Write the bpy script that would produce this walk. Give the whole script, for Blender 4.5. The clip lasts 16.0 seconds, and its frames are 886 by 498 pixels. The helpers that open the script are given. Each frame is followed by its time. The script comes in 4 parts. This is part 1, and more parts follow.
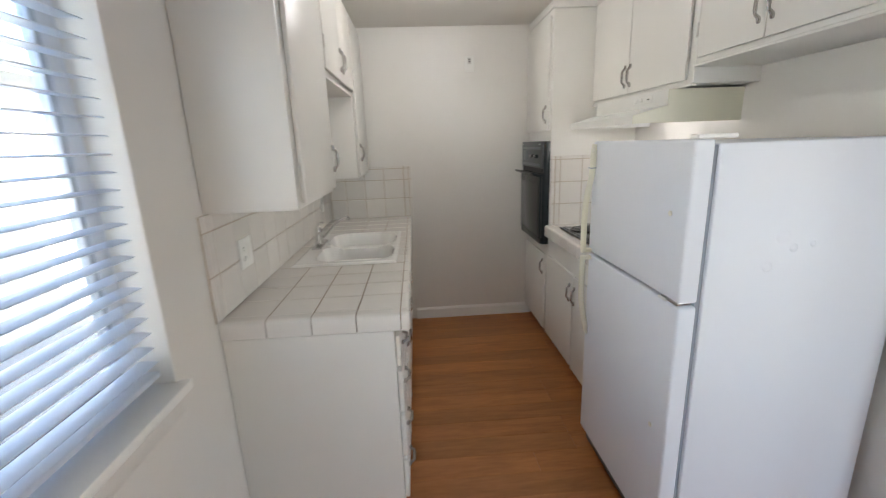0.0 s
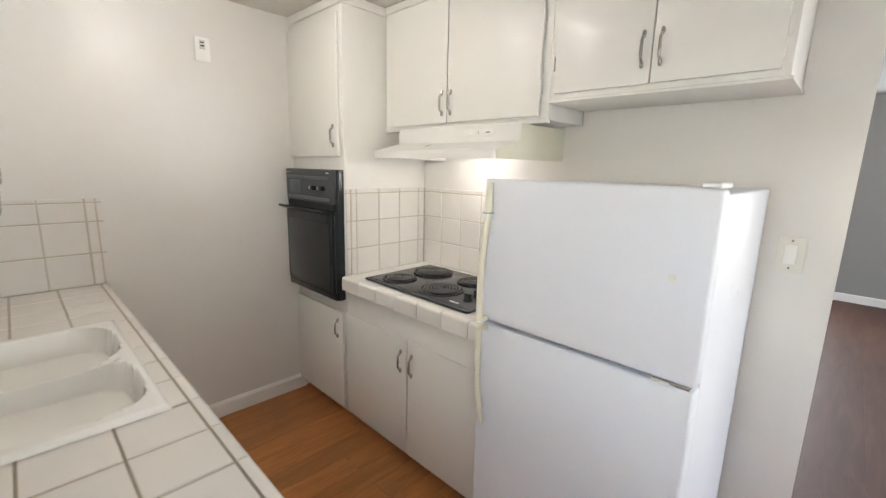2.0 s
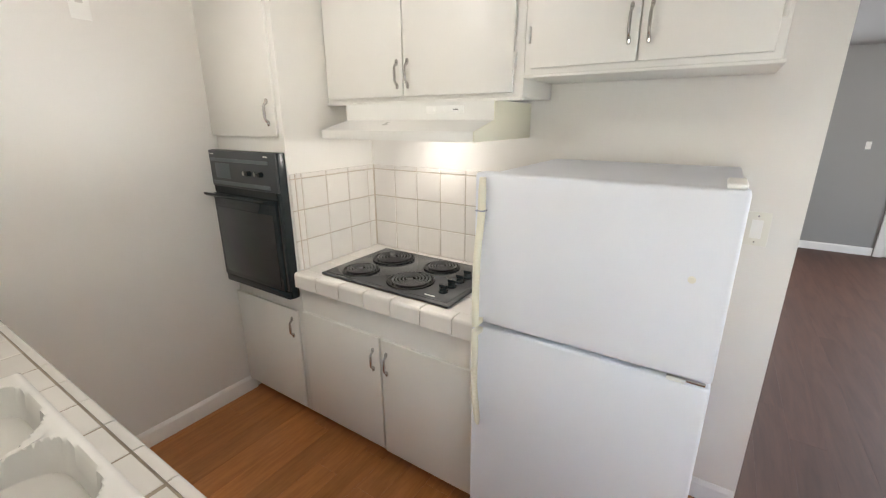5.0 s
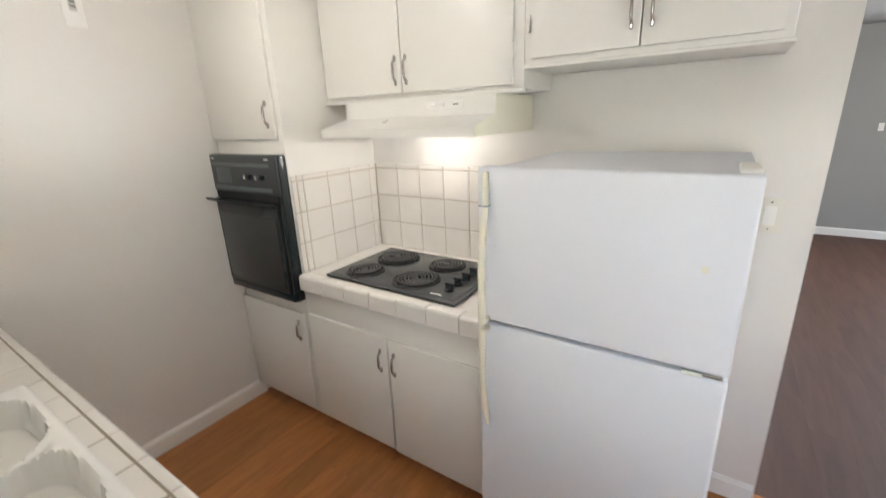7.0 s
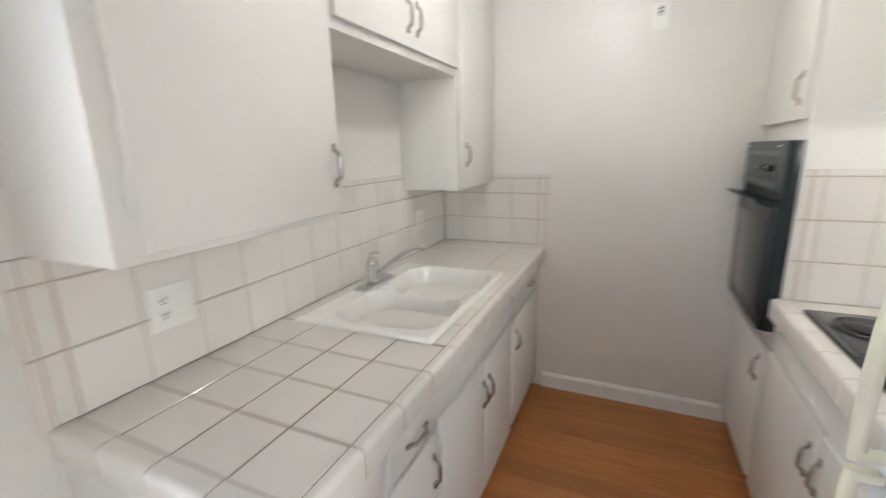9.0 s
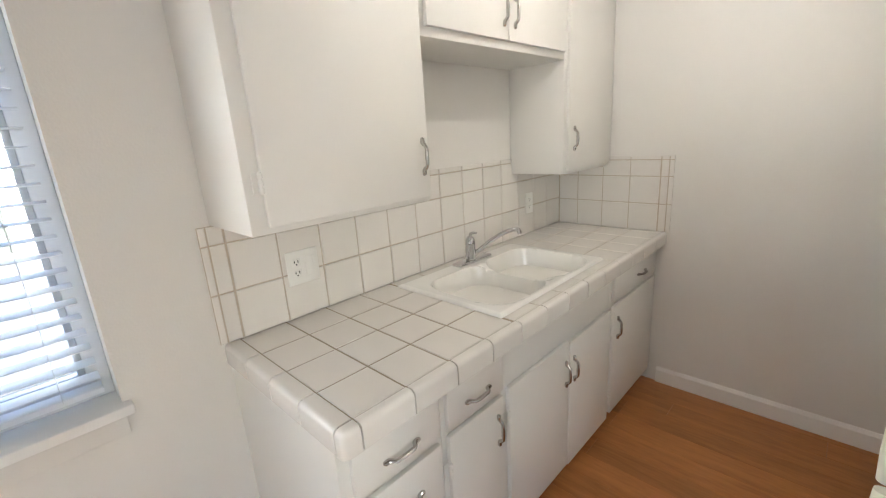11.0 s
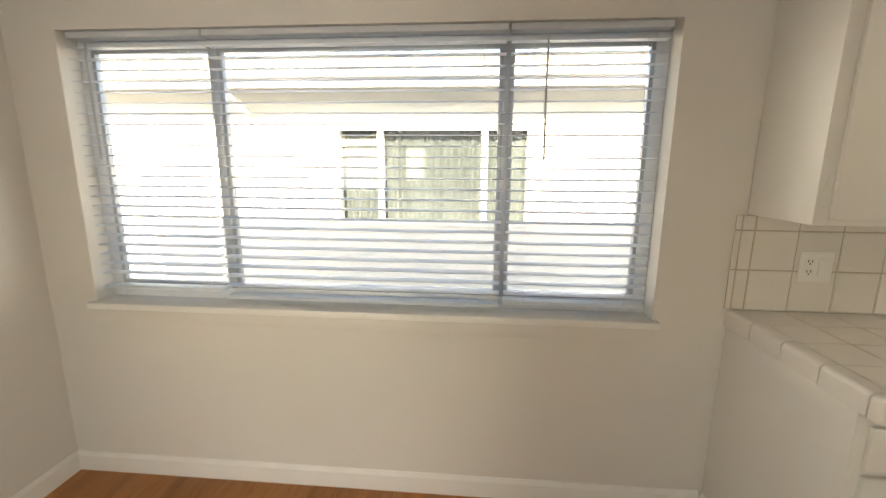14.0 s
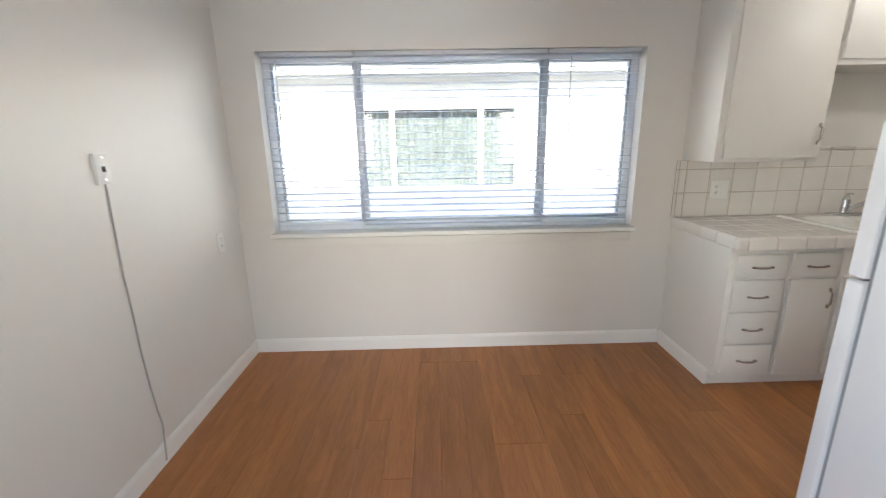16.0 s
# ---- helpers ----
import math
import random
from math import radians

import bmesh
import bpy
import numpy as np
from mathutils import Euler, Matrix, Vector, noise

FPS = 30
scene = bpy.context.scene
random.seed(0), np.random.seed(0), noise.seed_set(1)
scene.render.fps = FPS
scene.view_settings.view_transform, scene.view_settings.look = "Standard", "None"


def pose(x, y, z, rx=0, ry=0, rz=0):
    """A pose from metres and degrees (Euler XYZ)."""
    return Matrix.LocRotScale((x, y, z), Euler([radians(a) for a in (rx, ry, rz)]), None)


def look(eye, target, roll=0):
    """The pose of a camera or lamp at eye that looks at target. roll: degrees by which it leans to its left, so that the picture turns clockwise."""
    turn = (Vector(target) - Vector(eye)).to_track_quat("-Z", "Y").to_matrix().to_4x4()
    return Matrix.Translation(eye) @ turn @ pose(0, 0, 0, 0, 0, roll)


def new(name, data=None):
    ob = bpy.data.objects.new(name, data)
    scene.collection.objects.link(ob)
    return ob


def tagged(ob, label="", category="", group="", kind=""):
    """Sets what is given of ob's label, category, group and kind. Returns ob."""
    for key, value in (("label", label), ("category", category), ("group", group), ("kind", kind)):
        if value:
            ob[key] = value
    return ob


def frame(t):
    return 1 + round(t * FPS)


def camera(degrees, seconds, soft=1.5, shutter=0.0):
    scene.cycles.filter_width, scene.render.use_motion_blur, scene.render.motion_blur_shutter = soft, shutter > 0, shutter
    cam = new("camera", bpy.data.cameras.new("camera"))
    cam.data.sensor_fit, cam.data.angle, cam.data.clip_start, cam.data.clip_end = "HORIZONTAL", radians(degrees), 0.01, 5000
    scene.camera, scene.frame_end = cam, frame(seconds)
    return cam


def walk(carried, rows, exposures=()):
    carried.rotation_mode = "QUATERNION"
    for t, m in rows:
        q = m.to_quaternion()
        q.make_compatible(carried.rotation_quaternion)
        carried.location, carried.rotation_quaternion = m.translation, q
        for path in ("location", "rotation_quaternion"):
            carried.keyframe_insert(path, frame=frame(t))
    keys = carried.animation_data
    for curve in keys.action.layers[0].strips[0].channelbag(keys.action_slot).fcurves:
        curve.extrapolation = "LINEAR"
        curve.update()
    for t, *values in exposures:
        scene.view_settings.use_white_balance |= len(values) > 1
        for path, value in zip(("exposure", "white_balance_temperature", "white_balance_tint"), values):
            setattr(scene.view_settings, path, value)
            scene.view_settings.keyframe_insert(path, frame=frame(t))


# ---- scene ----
cam = camera(93.1, 16.0, soft=1.1, shutter=0.5)
PATH = [
    (0, (0.707, -1.393, 1.492), (0.819, 0.544, 1.007), -2.1),
    (0.5, (0.585, -1.14, 1.475), (1.047, 0.745, 1.017), 0.0),
    (1, (0.5, -0.917, 1.497), (1.395, 0.813, 1.041), 1.6),
    (1.5, (0.395, -0.682, 1.499), (1.628, 0.831, 1.065), 1.8),
    (2, (0.374, -0.46, 1.513), (1.785, 0.905, 1.131), 1.4),
    (2.5, (0.392, -0.326, 1.561), (1.913, 0.927, 1.22), 2.0),
    (3, (0.37, -0.244, 1.619), (1.98, 0.892, 1.278), 1.5),
    (3.5, (0.358, -0.206, 1.645), (1.991, 0.907, 1.34), 1.0),
    (4, (0.349, -0.2, 1.65), (1.991, 0.901, 1.351), 1.0),
    (4.5, (0.353, -0.192, 1.646), (1.979, 0.885, 1.203), 0.5),
    (4.7, (0.361, -0.188, 1.639), (1.97, 0.871, 1.102), 0.1),
    (6.8, (0.384, -0.183, 1.585), (1.965, 0.843, 0.916), -0.8),
    (7, (0.396, -0.18, 1.617), (1.977, 0.892, 1.024), -2.3),
    (7.5, (0.471, -0.186, 1.582), (1.962, 1.09, 1.193), -2.9),
    (8, (0.715, -0.22, 1.477), (1.463, 1.628, 1.32), -2.2),
    (8.5, (0.907, -0.305, 1.47), (0.736, 1.668, 1.192), -1.6),
    (9, (1.094, -0.375, 1.478), (0.295, 1.401, 1.023), -1.4),
    (9.2, (1.203, -0.381, 1.485), (0.133, 1.246, 1.03), -2.3),
    (11.3, (1.345, -0.363, 1.506), (-0.029, 0.974, 0.936), -3.7),
    (11.5, (1.333, -0.359, 1.485), (-0.002, 0.96, 0.794), -3.1),
    (12, (1.327, -0.36, 1.466), (0.033, 0.922, 0.639), -2.6),
    (12.5, (1.311, -0.4, 1.467), (-0.209, 0.707, 0.786), -2.8),
    (13, (1.28, -0.639, 1.441), (-0.647, -0.267, 1.058), -1.5),
    (13.5, (1.437, -0.852, 1.443), (-0.524, -0.941, 1.06), 0.6),
    (14, (1.662, -0.987, 1.464), (-0.293, -1.148, 1.076), 0.4),
    (14.5, (1.928, -1.106, 1.46), (-0.021, -1.242, 1.03), -0.4),
    (15, (2.209, -1.244, 1.448), (0.272, -1.301, 0.951), -0.5),
    (15.5, (2.504, -1.465, 1.419), (0.574, -1.46, 0.896), 0.1),
    (16, (2.766, -1.605, 1.443), (0.83, -1.57, 0.944), -1.0),
]
EXPOSURES = [
    (0.0, 3.0, 6250, 10), (1.0, 3.4, 6450, 10), (4.0, 3.48, 6450, 10), (7.5, 3.48, 6450, 10), (8.5, 3.48, 6300, 10), (9.2, 3.48, 6100, 10),
    (12.0, 3.52, 6700, 10), (13.0, 3.2, 6400, 10), (13.6, 2.82, 7600, 10), (14.5, 2.64, 8600, 10), (15.2, 2.85, 7800, 10), (16.0, 3.02, 6500, 10),
]
walk(cam, [(t, look(eye, target, roll)) for t, eye, target, roll in PATH], EXPOSURES)

# ---- world, sun, large lights ----
world = bpy.data.worlds.new("sky")
scene.world = world
world.use_nodes = True
SUN_ELEV, SUN_AZ = 33.0, 95.0
wn = world.node_tree.nodes
sky = wn.new("ShaderNodeTexSky")
sky.sky_type, sky.sun_disc = "NISHITA", False
sky.sun_elevation, sky.sun_rotation = radians(SUN_ELEV), radians(SUN_AZ)
world.node_tree.links.new(sky.outputs[0], wn["Background"].inputs[0])
wn["Background"].inputs[1].default_value = 0.14
sun_data = bpy.data.lights.new("sun", "SUN")
sun_data.energy, sun_data.angle, sun_data.color = 5.0, radians(0.5), (1.0, 0.95, 0.87)
sun = new("sun", sun_data)
az, el = radians(SUN_AZ), radians(SUN_ELEV)
sun_dir = Vector((math.sin(az) * math.cos(el), math.cos(az) * math.cos(el), math.sin(el)))
sun.matrix_world = look(sun_dir * 20, (0, 0, 0))


def lamp(name, kind, place, watts, colour, size=0.1, target=None):
    d = bpy.data.lights.new(name, kind)
    d.energy, d.color = watts, colour
    if kind == "AREA":
        d.size = size
    else:
        d.shadow_soft_size = size
    o = new(name, d)
    o.matrix_world = look(place, target) if target else pose(*place)
    return o


LAMP = (0.92, 1.05, 2.36)
lamp("ceiling_bulb", "POINT", (LAMP[0], LAMP[1], 2.27), 0.72, (1.0, 0.96, 0.91), 0.045)
lamp("hood_bulb", "POINT", (2.02, 1.02, 1.60), 0.24, (1.0, 0.93, 0.89), 0.03)

# Fill lamps added out of view in the next room to brighten the kitchen
far_fill_a = lamp("added_far_fill_light", "AREA", (7.52, 0.9, 1.5), 15.0, (0.90, 0.95, 1.0), 1.7, (0.0, 0.9, 1.5))
far_fill_a.data.shape, far_fill_a.data.size_y = "RECTANGLE", 1.15
far_fill_b = lamp("added_far_fill_light", "AREA", (7.52, -3.85, 1.5), 7.0, (0.90, 0.95, 1.0), 1.6, (0.0, -3.85, 1.5))
far_fill_b.data.shape, far_fill_b.data.size_y = "RECTANGLE", 1.15

far_fill_c = lamp("added_far_fill_light", "AREA", (3.9, -5.07, 1.5), 9.0, (0.94, 0.97, 1.0), 1.8, (3.9, 0.0, 1.5))
far_fill_c.data.shape, far_fill_c.data.size_y = "RECTANGLE", 1.2

# ---- materials ----


def mat(name, base, rough=0.5, metal=0.0, vary=0.06, scale=6.0, bump=0.0, bump_scale=80.0, spec=0.5, rand=0.0, coat=0.0, rvary=0.06):
    """Paint, enamel or metal: a base colour, cloudy variation at two scales, fine relief."""
    m = bpy.data.materials.new(name)
    m.use_nodes = True
    nt = m.node_tree
    n, l = nt.nodes, nt.links
    b = n["Principled BSDF"]
    b.inputs["Metallic"].default_value = metal
    b.inputs["Specular IOR Level"].default_value = spec
    b.inputs["Coat Weight"].default_value = coat
    tc = n.new("ShaderNodeTexCoord")
    big = n.new("ShaderNodeTexNoise")
    big.inputs["Scale"].default_value = scale
    big.inputs["Detail"].default_value = 5
    l.new(tc.outputs["Object"], big.inputs["Vector"])
    mix = n.new("ShaderNodeMix")
    mix.data_type = "RGBA"
    mix.inputs[6].default_value = (*[c * (1 - vary) for c in base], 1)
    mix.inputs[7].default_value = (*[min(1, c * (1 + vary)) for c in base], 1)
    l.new(big.outputs["Fac"], mix.inputs[0])
    out = mix.outputs[2]
    if rand:
        oi = n.new("ShaderNodeObjectInfo")
        hsv = n.new("ShaderNodeHueSaturation")
        mr = n.new("ShaderNodeMapRange")
        mr.inputs[3].default_value, mr.inputs[4].default_value = 1 - rand, 1 + rand
        l.new(oi.outputs["Random"], mr.inputs[0])
        l.new(mr.outputs[0], hsv.inputs["Value"])
        l.new(out, hsv.inputs["Color"])
        out = hsv.outputs[0]
    l.new(out, b.inputs["Base Color"])
    fine = n.new("ShaderNodeTexNoise")
    fine.inputs["Scale"].default_value = bump_scale
    fine.inputs["Detail"].default_value = 3
    l.new(tc.outputs["Object"], fine.inputs["Vector"])
    mr2 = n.new("ShaderNodeMapRange")
    mr2.inputs[3].default_value, mr2.inputs[4].default_value = max(0.02, rough - rvary), min(1, rough + rvary)
    l.new(big.outputs["Fac"], mr2.inputs[0])
    l.new(mr2.outputs[0], b.inputs["Roughness"])
    if bump:
        bp = n.new("ShaderNodeBump")
        bp.inputs["Strength"].default_value = bump
        bp.inputs["Distance"].default_value = 0.004
        l.new(fine.outputs["Fac"], bp.inputs["Height"])
        l.new(bp.outputs[0], b.inputs["Normal"])
    return m


def wood_mat(name, dark, light, rough, along="x", rand=0.14):
    """Printed wood planks: stretched grain, cathedral bands, tone by piece."""
    m = bpy.data.materials.new(name)
    m.use_nodes = True
    n, l = m.node_tree.nodes, m.node_tree.links
    b = n["Principled BSDF"]
    tc, mp, oi = n.new("ShaderNodeTexCoord"), n.new("ShaderNodeMapping"), n.new("ShaderNodeObjectInfo")
    l.new(tc.outputs["Object"], mp.inputs["Vector"])
    comb = n.new("ShaderNodeCombineXYZ")
    mul = n.new("ShaderNodeMath")
    mul.operation = "MULTIPLY"
    mul.inputs[1].default_value = 37.0
    l.new(oi.outputs["Random"], mul.inputs[0])
    l.new(mul.outputs[0], comb.inputs[2])
    l.new(mul.outputs[0], comb.inputs[0])
    l.new(comb.outputs[0], mp.inputs["Location"])
    mp.inputs["Scale"].default_value = (0.9, 7, 1) if along == "x" else (7, 0.9, 1)
    a = n.new("ShaderNodeTexNoise")
    a.inputs["Scale"].default_value, a.inputs["Detail"].default_value, a.inputs["Distortion"].default_value = 2.2, 6, 0.8
    l.new(mp.outputs[0], a.inputs["Vector"])
    g = n.new("ShaderNodeTexNoise")
    g.inputs["Scale"].default_value, g.inputs["Detail"].default_value = 14, 4
    l.new(mp.outputs[0], g.inputs["Vector"])
    ramp = n.new("ShaderNodeValToRGB")
    ramp.color_ramp.elements[0].position, ramp.color_ramp.elements[0].color = 0.34, (*dark, 1)
    ramp.color_ramp.elements[1].position, ramp.color_ramp.elements[1].color = 0.66, (*light, 1)
    addn = n.new("ShaderNodeMix")
    addn.inputs[0].default_value = 0.35
    l.new(a.outputs["Fac"], addn.inputs[2])
    l.new(g.outputs["Fac"], addn.inputs[3])
    l.new(addn.outputs[0], ramp.inputs[0])
    hsv, mr = n.new("ShaderNodeHueSaturation"), n.new("ShaderNodeMapRange")
    mr.inputs[3].default_value, mr.inputs[4].default_value = 1 - rand, 1 + rand
    l.new(oi.outputs["Random"], mr.inputs[0])
    l.new(mr.outputs[0], hsv.inputs["Value"])
    l.new(ramp.outputs[0], hsv.inputs["Color"])
    l.new(hsv.outputs[0], b.inputs["Base Color"])
    mr2 = n.new("ShaderNodeMapRange")
    mr2.inputs[3].default_value, mr2.inputs[4].default_value = rough - 0.06, rough + 0.08
    l.new(g.outputs["Fac"], mr2.inputs[0])
    l.new(mr2.outputs[0], b.inputs["Roughness"])
    bp = n.new("ShaderNodeBump")
    bp.inputs["Strength"].default_value, bp.inputs["Distance"].default_value = 0.12, 0.002
    l.new(g.outputs["Fac"], bp.inputs["Height"])
    l.new(bp.outputs[0], b.inputs["Normal"])
    return m


def glow_mat(name, colour, strength):
    m = mat(name, (0.8, 0.8, 0.78), 0.4)
    b = m.node_tree.nodes["Principled BSDF"]
    b.inputs["Emission Color"].default_value = (*colour, 1)
    b.inputs["Emission Strength"].default_value = strength
    return m


def glass_mat(name):
    m = bpy.data.materials.new(name)
    m.use_nodes = True
    n, l = m.node_tree.nodes, m.node_tree.links
    n.remove(n["Principled BSDF"])
    t, g, x = n.new("ShaderNodeBsdfTransparent"), n.new("ShaderNodeBsdfGlossy"), n.new("ShaderNodeMixShader")
    g.inputs["Roughness"].default_value = 0.02
    t.inputs[0].default_value = (0.96, 0.975, 0.975, 1)
    x.inputs[0].default_value = 0.05
    l.new(t.outputs[0], x.inputs[1])
    l.new(g.outputs[0], x.inputs[2])
    l.new(x.outputs[0], n["Material Output"].inputs[0])
    return m


WALL = mat("wall_paint", (0.78, 0.755, 0.712), 0.30, vary=0.025, scale=2.5, bump=0.14, bump_scale=150, spec=0.4, rvary=0.015)
CEIL = mat("ceiling_paint", (0.74, 0.71, 0.66), 0.5, vary=0.03, scale=2, bump=0.25, bump_scale=160)
# Grey taken darker so walls and ceiling carry the next room's low light
DIMGREY = mat("far_room_dimmed_paint", (0.32, 0.315, 0.305), 0.6, vary=0.03, scale=2, bump=0.1, bump_scale=200)
CAB = mat("cabinet_paint", (0.82, 0.80, 0.752), 0.36, vary=0.02, scale=4, bump=0.06, bump_scale=70)
TRIM = mat("trim_paint", (0.89, 0.88, 0.85), 0.35, vary=0.02)
TILE = mat("tile_glaze", (0.80, 0.765, 0.715), 0.10, vary=0.025, scale=9, rand=0.03, bump=0.03, bump_scale=25, coat=0.3)
GROUT = mat("grout", (0.32, 0.265, 0.20), 0.85, vary=0.25, scale=14, bump=0.3)
GROUT_PALE = mat("grout_pale", (0.56, 0.48, 0.38), 0.85, vary=0.2, scale=14, bump=0.3)
SINK = mat("sink_enamel", (0.91, 0.895, 0.855), 0.10, vary=0.015, coat=0.4)
CHROME = mat("chrome", (0.60, 0.60, 0.60), 0.08, metal=1.0, vary=0.03)
PULL = mat("pull_nickel", (0.50, 0.485, 0.46), 0.16, metal=1.0, vary=0.15, scale=30)
FRIDGE = mat("fridge_enamel", (0.78, 0.80, 0.85), 0.52, vary=0.006, scale=1.2, bump=0.08, bump_scale=420)
GASKET = mat("fridge_gasket", (0.30, 0.33, 0.38), 0.6)
CREAM = mat("aged_plastic", (0.79, 0.76, 0.62), 0.4, vary=0.05)
BLACK = mat("oven_enamel", (0.016, 0.023, 0.026), 0.22, vary=0.15, scale=12)
OVENGLASS = mat("oven_glass", (0.012, 0.012, 0.012), 0.07, vary=0.2, spec=0.6)
DARKGREY = mat("oven_panel", (0.05, 0.055, 0.06), 0.35, vary=0.1)
STRIP = mat("oven_trim", (0.16, 0.18, 0.19), 0.3, metal=0.6)
COIL = mat("burner_coil", (0.085, 0.082, 0.08), 0.38, metal=0.3, vary=0.3, scale=40)
PAN = mat("drip_pan", (0.008, 0.008, 0.009), 0.25)
COOK = mat("cooktop_enamel", (0.05, 0.052, 0.055), 0.16, vary=0.1, scale=20)
HOOD = mat("hood_enamel", (0.80, 0.79, 0.75), 0.3, vary=0.02)
HOODSIDE = mat("hood_side_aged", (0.78, 0.76, 0.62), 0.35, vary=0.03)
PLASTIC = mat("white_plastic", (0.86, 0.85, 0.81), 0.35, vary=0.01)
IVORY = mat("ivory_plastic", (0.78, 0.76, 0.68), 0.35, vary=0.01)
SLOT = mat("dark_slot", (0.02, 0.02, 0.02), 0.6)
SLAT = mat("blind_slat", (0.86, 0.88, 0.91), 0.38, vary=0.02, scale=10)
sn, sl = SLAT.node_tree.nodes, SLAT.node_tree.links
thin, blend = sn.new("ShaderNodeBsdfTranslucent"), sn.new("ShaderNodeMixShader")
thin.inputs[0].default_value = (0.86, 0.90, 0.95, 1)
blend.inputs[0].default_value = 0.35
sl.new(sn["Principled BSDF"].outputs[0], blend.inputs[1])
sl.new(thin.outputs[0], blend.inputs[2])
sl.new(blend.outputs[0], sn["Material Output"].inputs[0])
CORD = mat("cord", (0.75, 0.76, 0.78), 0.7)
WAND = mat("wand", (0.45, 0.47, 0.48), 0.3)
ALU = mat("window_frame_aluminium", (0.47, 0.50, 0.54), 0.42, metal=0.4, vary=0.08)
FRAMEPAINT = mat("window_jamb_paint", (0.74, 0.765, 0.80), 0.4, vary=0.04)
GLASS = glass_mat("window_glass")
FLOOR = wood_mat("floor_plank_oak", (0.33, 0.122, 0.034), (0.50, 0.205, 0.062), 0.34, "x", rand=0.12)
FLOORGAP = mat("floor_joint", (0.10, 0.04, 0.012), 0.6)
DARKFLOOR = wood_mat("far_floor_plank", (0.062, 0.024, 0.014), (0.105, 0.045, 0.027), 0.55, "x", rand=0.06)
STUCCO = mat("stucco", (0.70, 0.685, 0.65), 0.9, vary=0.06, scale=3, bump=0.5, bump_scale=60)
FASCIA = mat("fascia_paint", (0.78, 0.77, 0.74), 0.6)
# Soffit colour is darkened to carry the shade under the eave
SOFFIT_SHADE = mat("soffit_eave_shade", (0.12, 0.13, 0.13), 0.7)
ROOF = mat("roof_shingle", (0.22, 0.15, 0.11), 0.9, vary=0.25, scale=20, bump=0.6, bump_scale=40)
DRAPE = mat("neighbour_curtain", (0.085, 0.095, 0.09), 0.8, vary=0.3, scale=2)
CONCRETE = mat("concrete", (0.27, 0.27, 0.27), 0.9, vary=0.15, scale=3, bump=0.4, bump_scale=50)
LED = glow_mat("lamp_glow", (1.0, 0.95, 0.88), 6.0)
HOODLED = glow_mat("hood_glow", (1.0, 0.94, 0.86), 1.2)
WIRE = mat("wire_grey", (0.30, 0.29, 0.28), 0.5)

# ---- geometry helpers ----


def bm_box(lo, hi, bevel=0.0, seg=2, bm=None):
    bm = bm or bmesh.new()
    r = bmesh.ops.create_cube(bm, size=1.0)
    vs = r["verts"]
    for v in vs:
        v.co = Vector([lo[k] + (v.co[k] + 0.5) * (hi[k] - lo[k]) for k in range(3)])
    if bevel:
        es = list({e for v in vs for e in v.link_edges})
        bmesh.ops.bevel(bm, geom=es, offset=bevel, segments=seg, profile=0.5, affect="EDGES")
    return bm


def bm_cyl(a, b, r1, r2=None, seg=24, bm=None, bevel=0.0):
    bm = bm or bmesh.new()
    a, b = Vector(a), Vector(b)
    m = Matrix.Translation((a + b) / 2) @ (b - a).to_track_quat("Z", "Y").to_matrix().to_4x4()
    bmesh.ops.create_cone(bm, cap_ends=True, segments=seg, radius1=r1, radius2=r1 if r2 is None else r2, depth=(b - a).length, matrix=m)
    if bevel:
        es = [e for e in bm.edges if len(e.link_faces) == 2 and any(len(f.verts) > 4 for f in e.link_faces)]
        bmesh.ops.bevel(bm, geom=es, offset=bevel, segments=2, affect="EDGES")
    return bm


def bm_tube(points, radii, seg=10, flat=1.0, bm=None, up=(0.3, 0.2, 1)):
    """A tube swept along points; flat squeezes it across its second axis."""
    bm = bm or bmesh.new()
    pts = [Vector(p) for p in points]
    if not hasattr(radii, "__len__"):
        radii = [radii] * len(pts)
    rings = []
    for k, p in enumerate(pts):
        d = (pts[min(k + 1, len(pts) - 1)] - pts[max(k - 1, 0)]).normalized()
        s = d.cross(Vector(up)).normalized()
        u = s.cross(d).normalized()
        rings.append([bm.verts.new(p + radii[k] * (math.cos(2 * math.pi * j / seg) * s + flat * math.sin(2 * math.pi * j / seg) * u)) for j in range(seg)])
    for a, b in zip(rings, rings[1:]):
        for j in range(seg):
            bm.faces.new((a[j], a[(j + 1) % seg], b[(j + 1) % seg], b[j]))
    bm.faces.new(rings[0][::-1])
    bm.faces.new(rings[-1])
    return bm


def bm_lathe(profile, centre, seg=32, bm=None):
    """Spins (radius, z) pairs about the upright through centre."""
    bm = bm or bmesh.new()
    rings = [[bm.verts.new((centre[0] + r * math.cos(2 * math.pi * j / seg), centre[1] + r * math.sin(2 * math.pi * j / seg), centre[2] + z)) for j in range(seg)] for r, z in profile]
    for a, b in zip(rings, rings[1:]):
        for j in range(seg):
            bm.faces.new((a[j], a[(j + 1) % seg], b[(j + 1) % seg], b[j]))
    bm.faces.new(rings[0][::-1])
    bm.faces.new(rings[-1])
    return bm


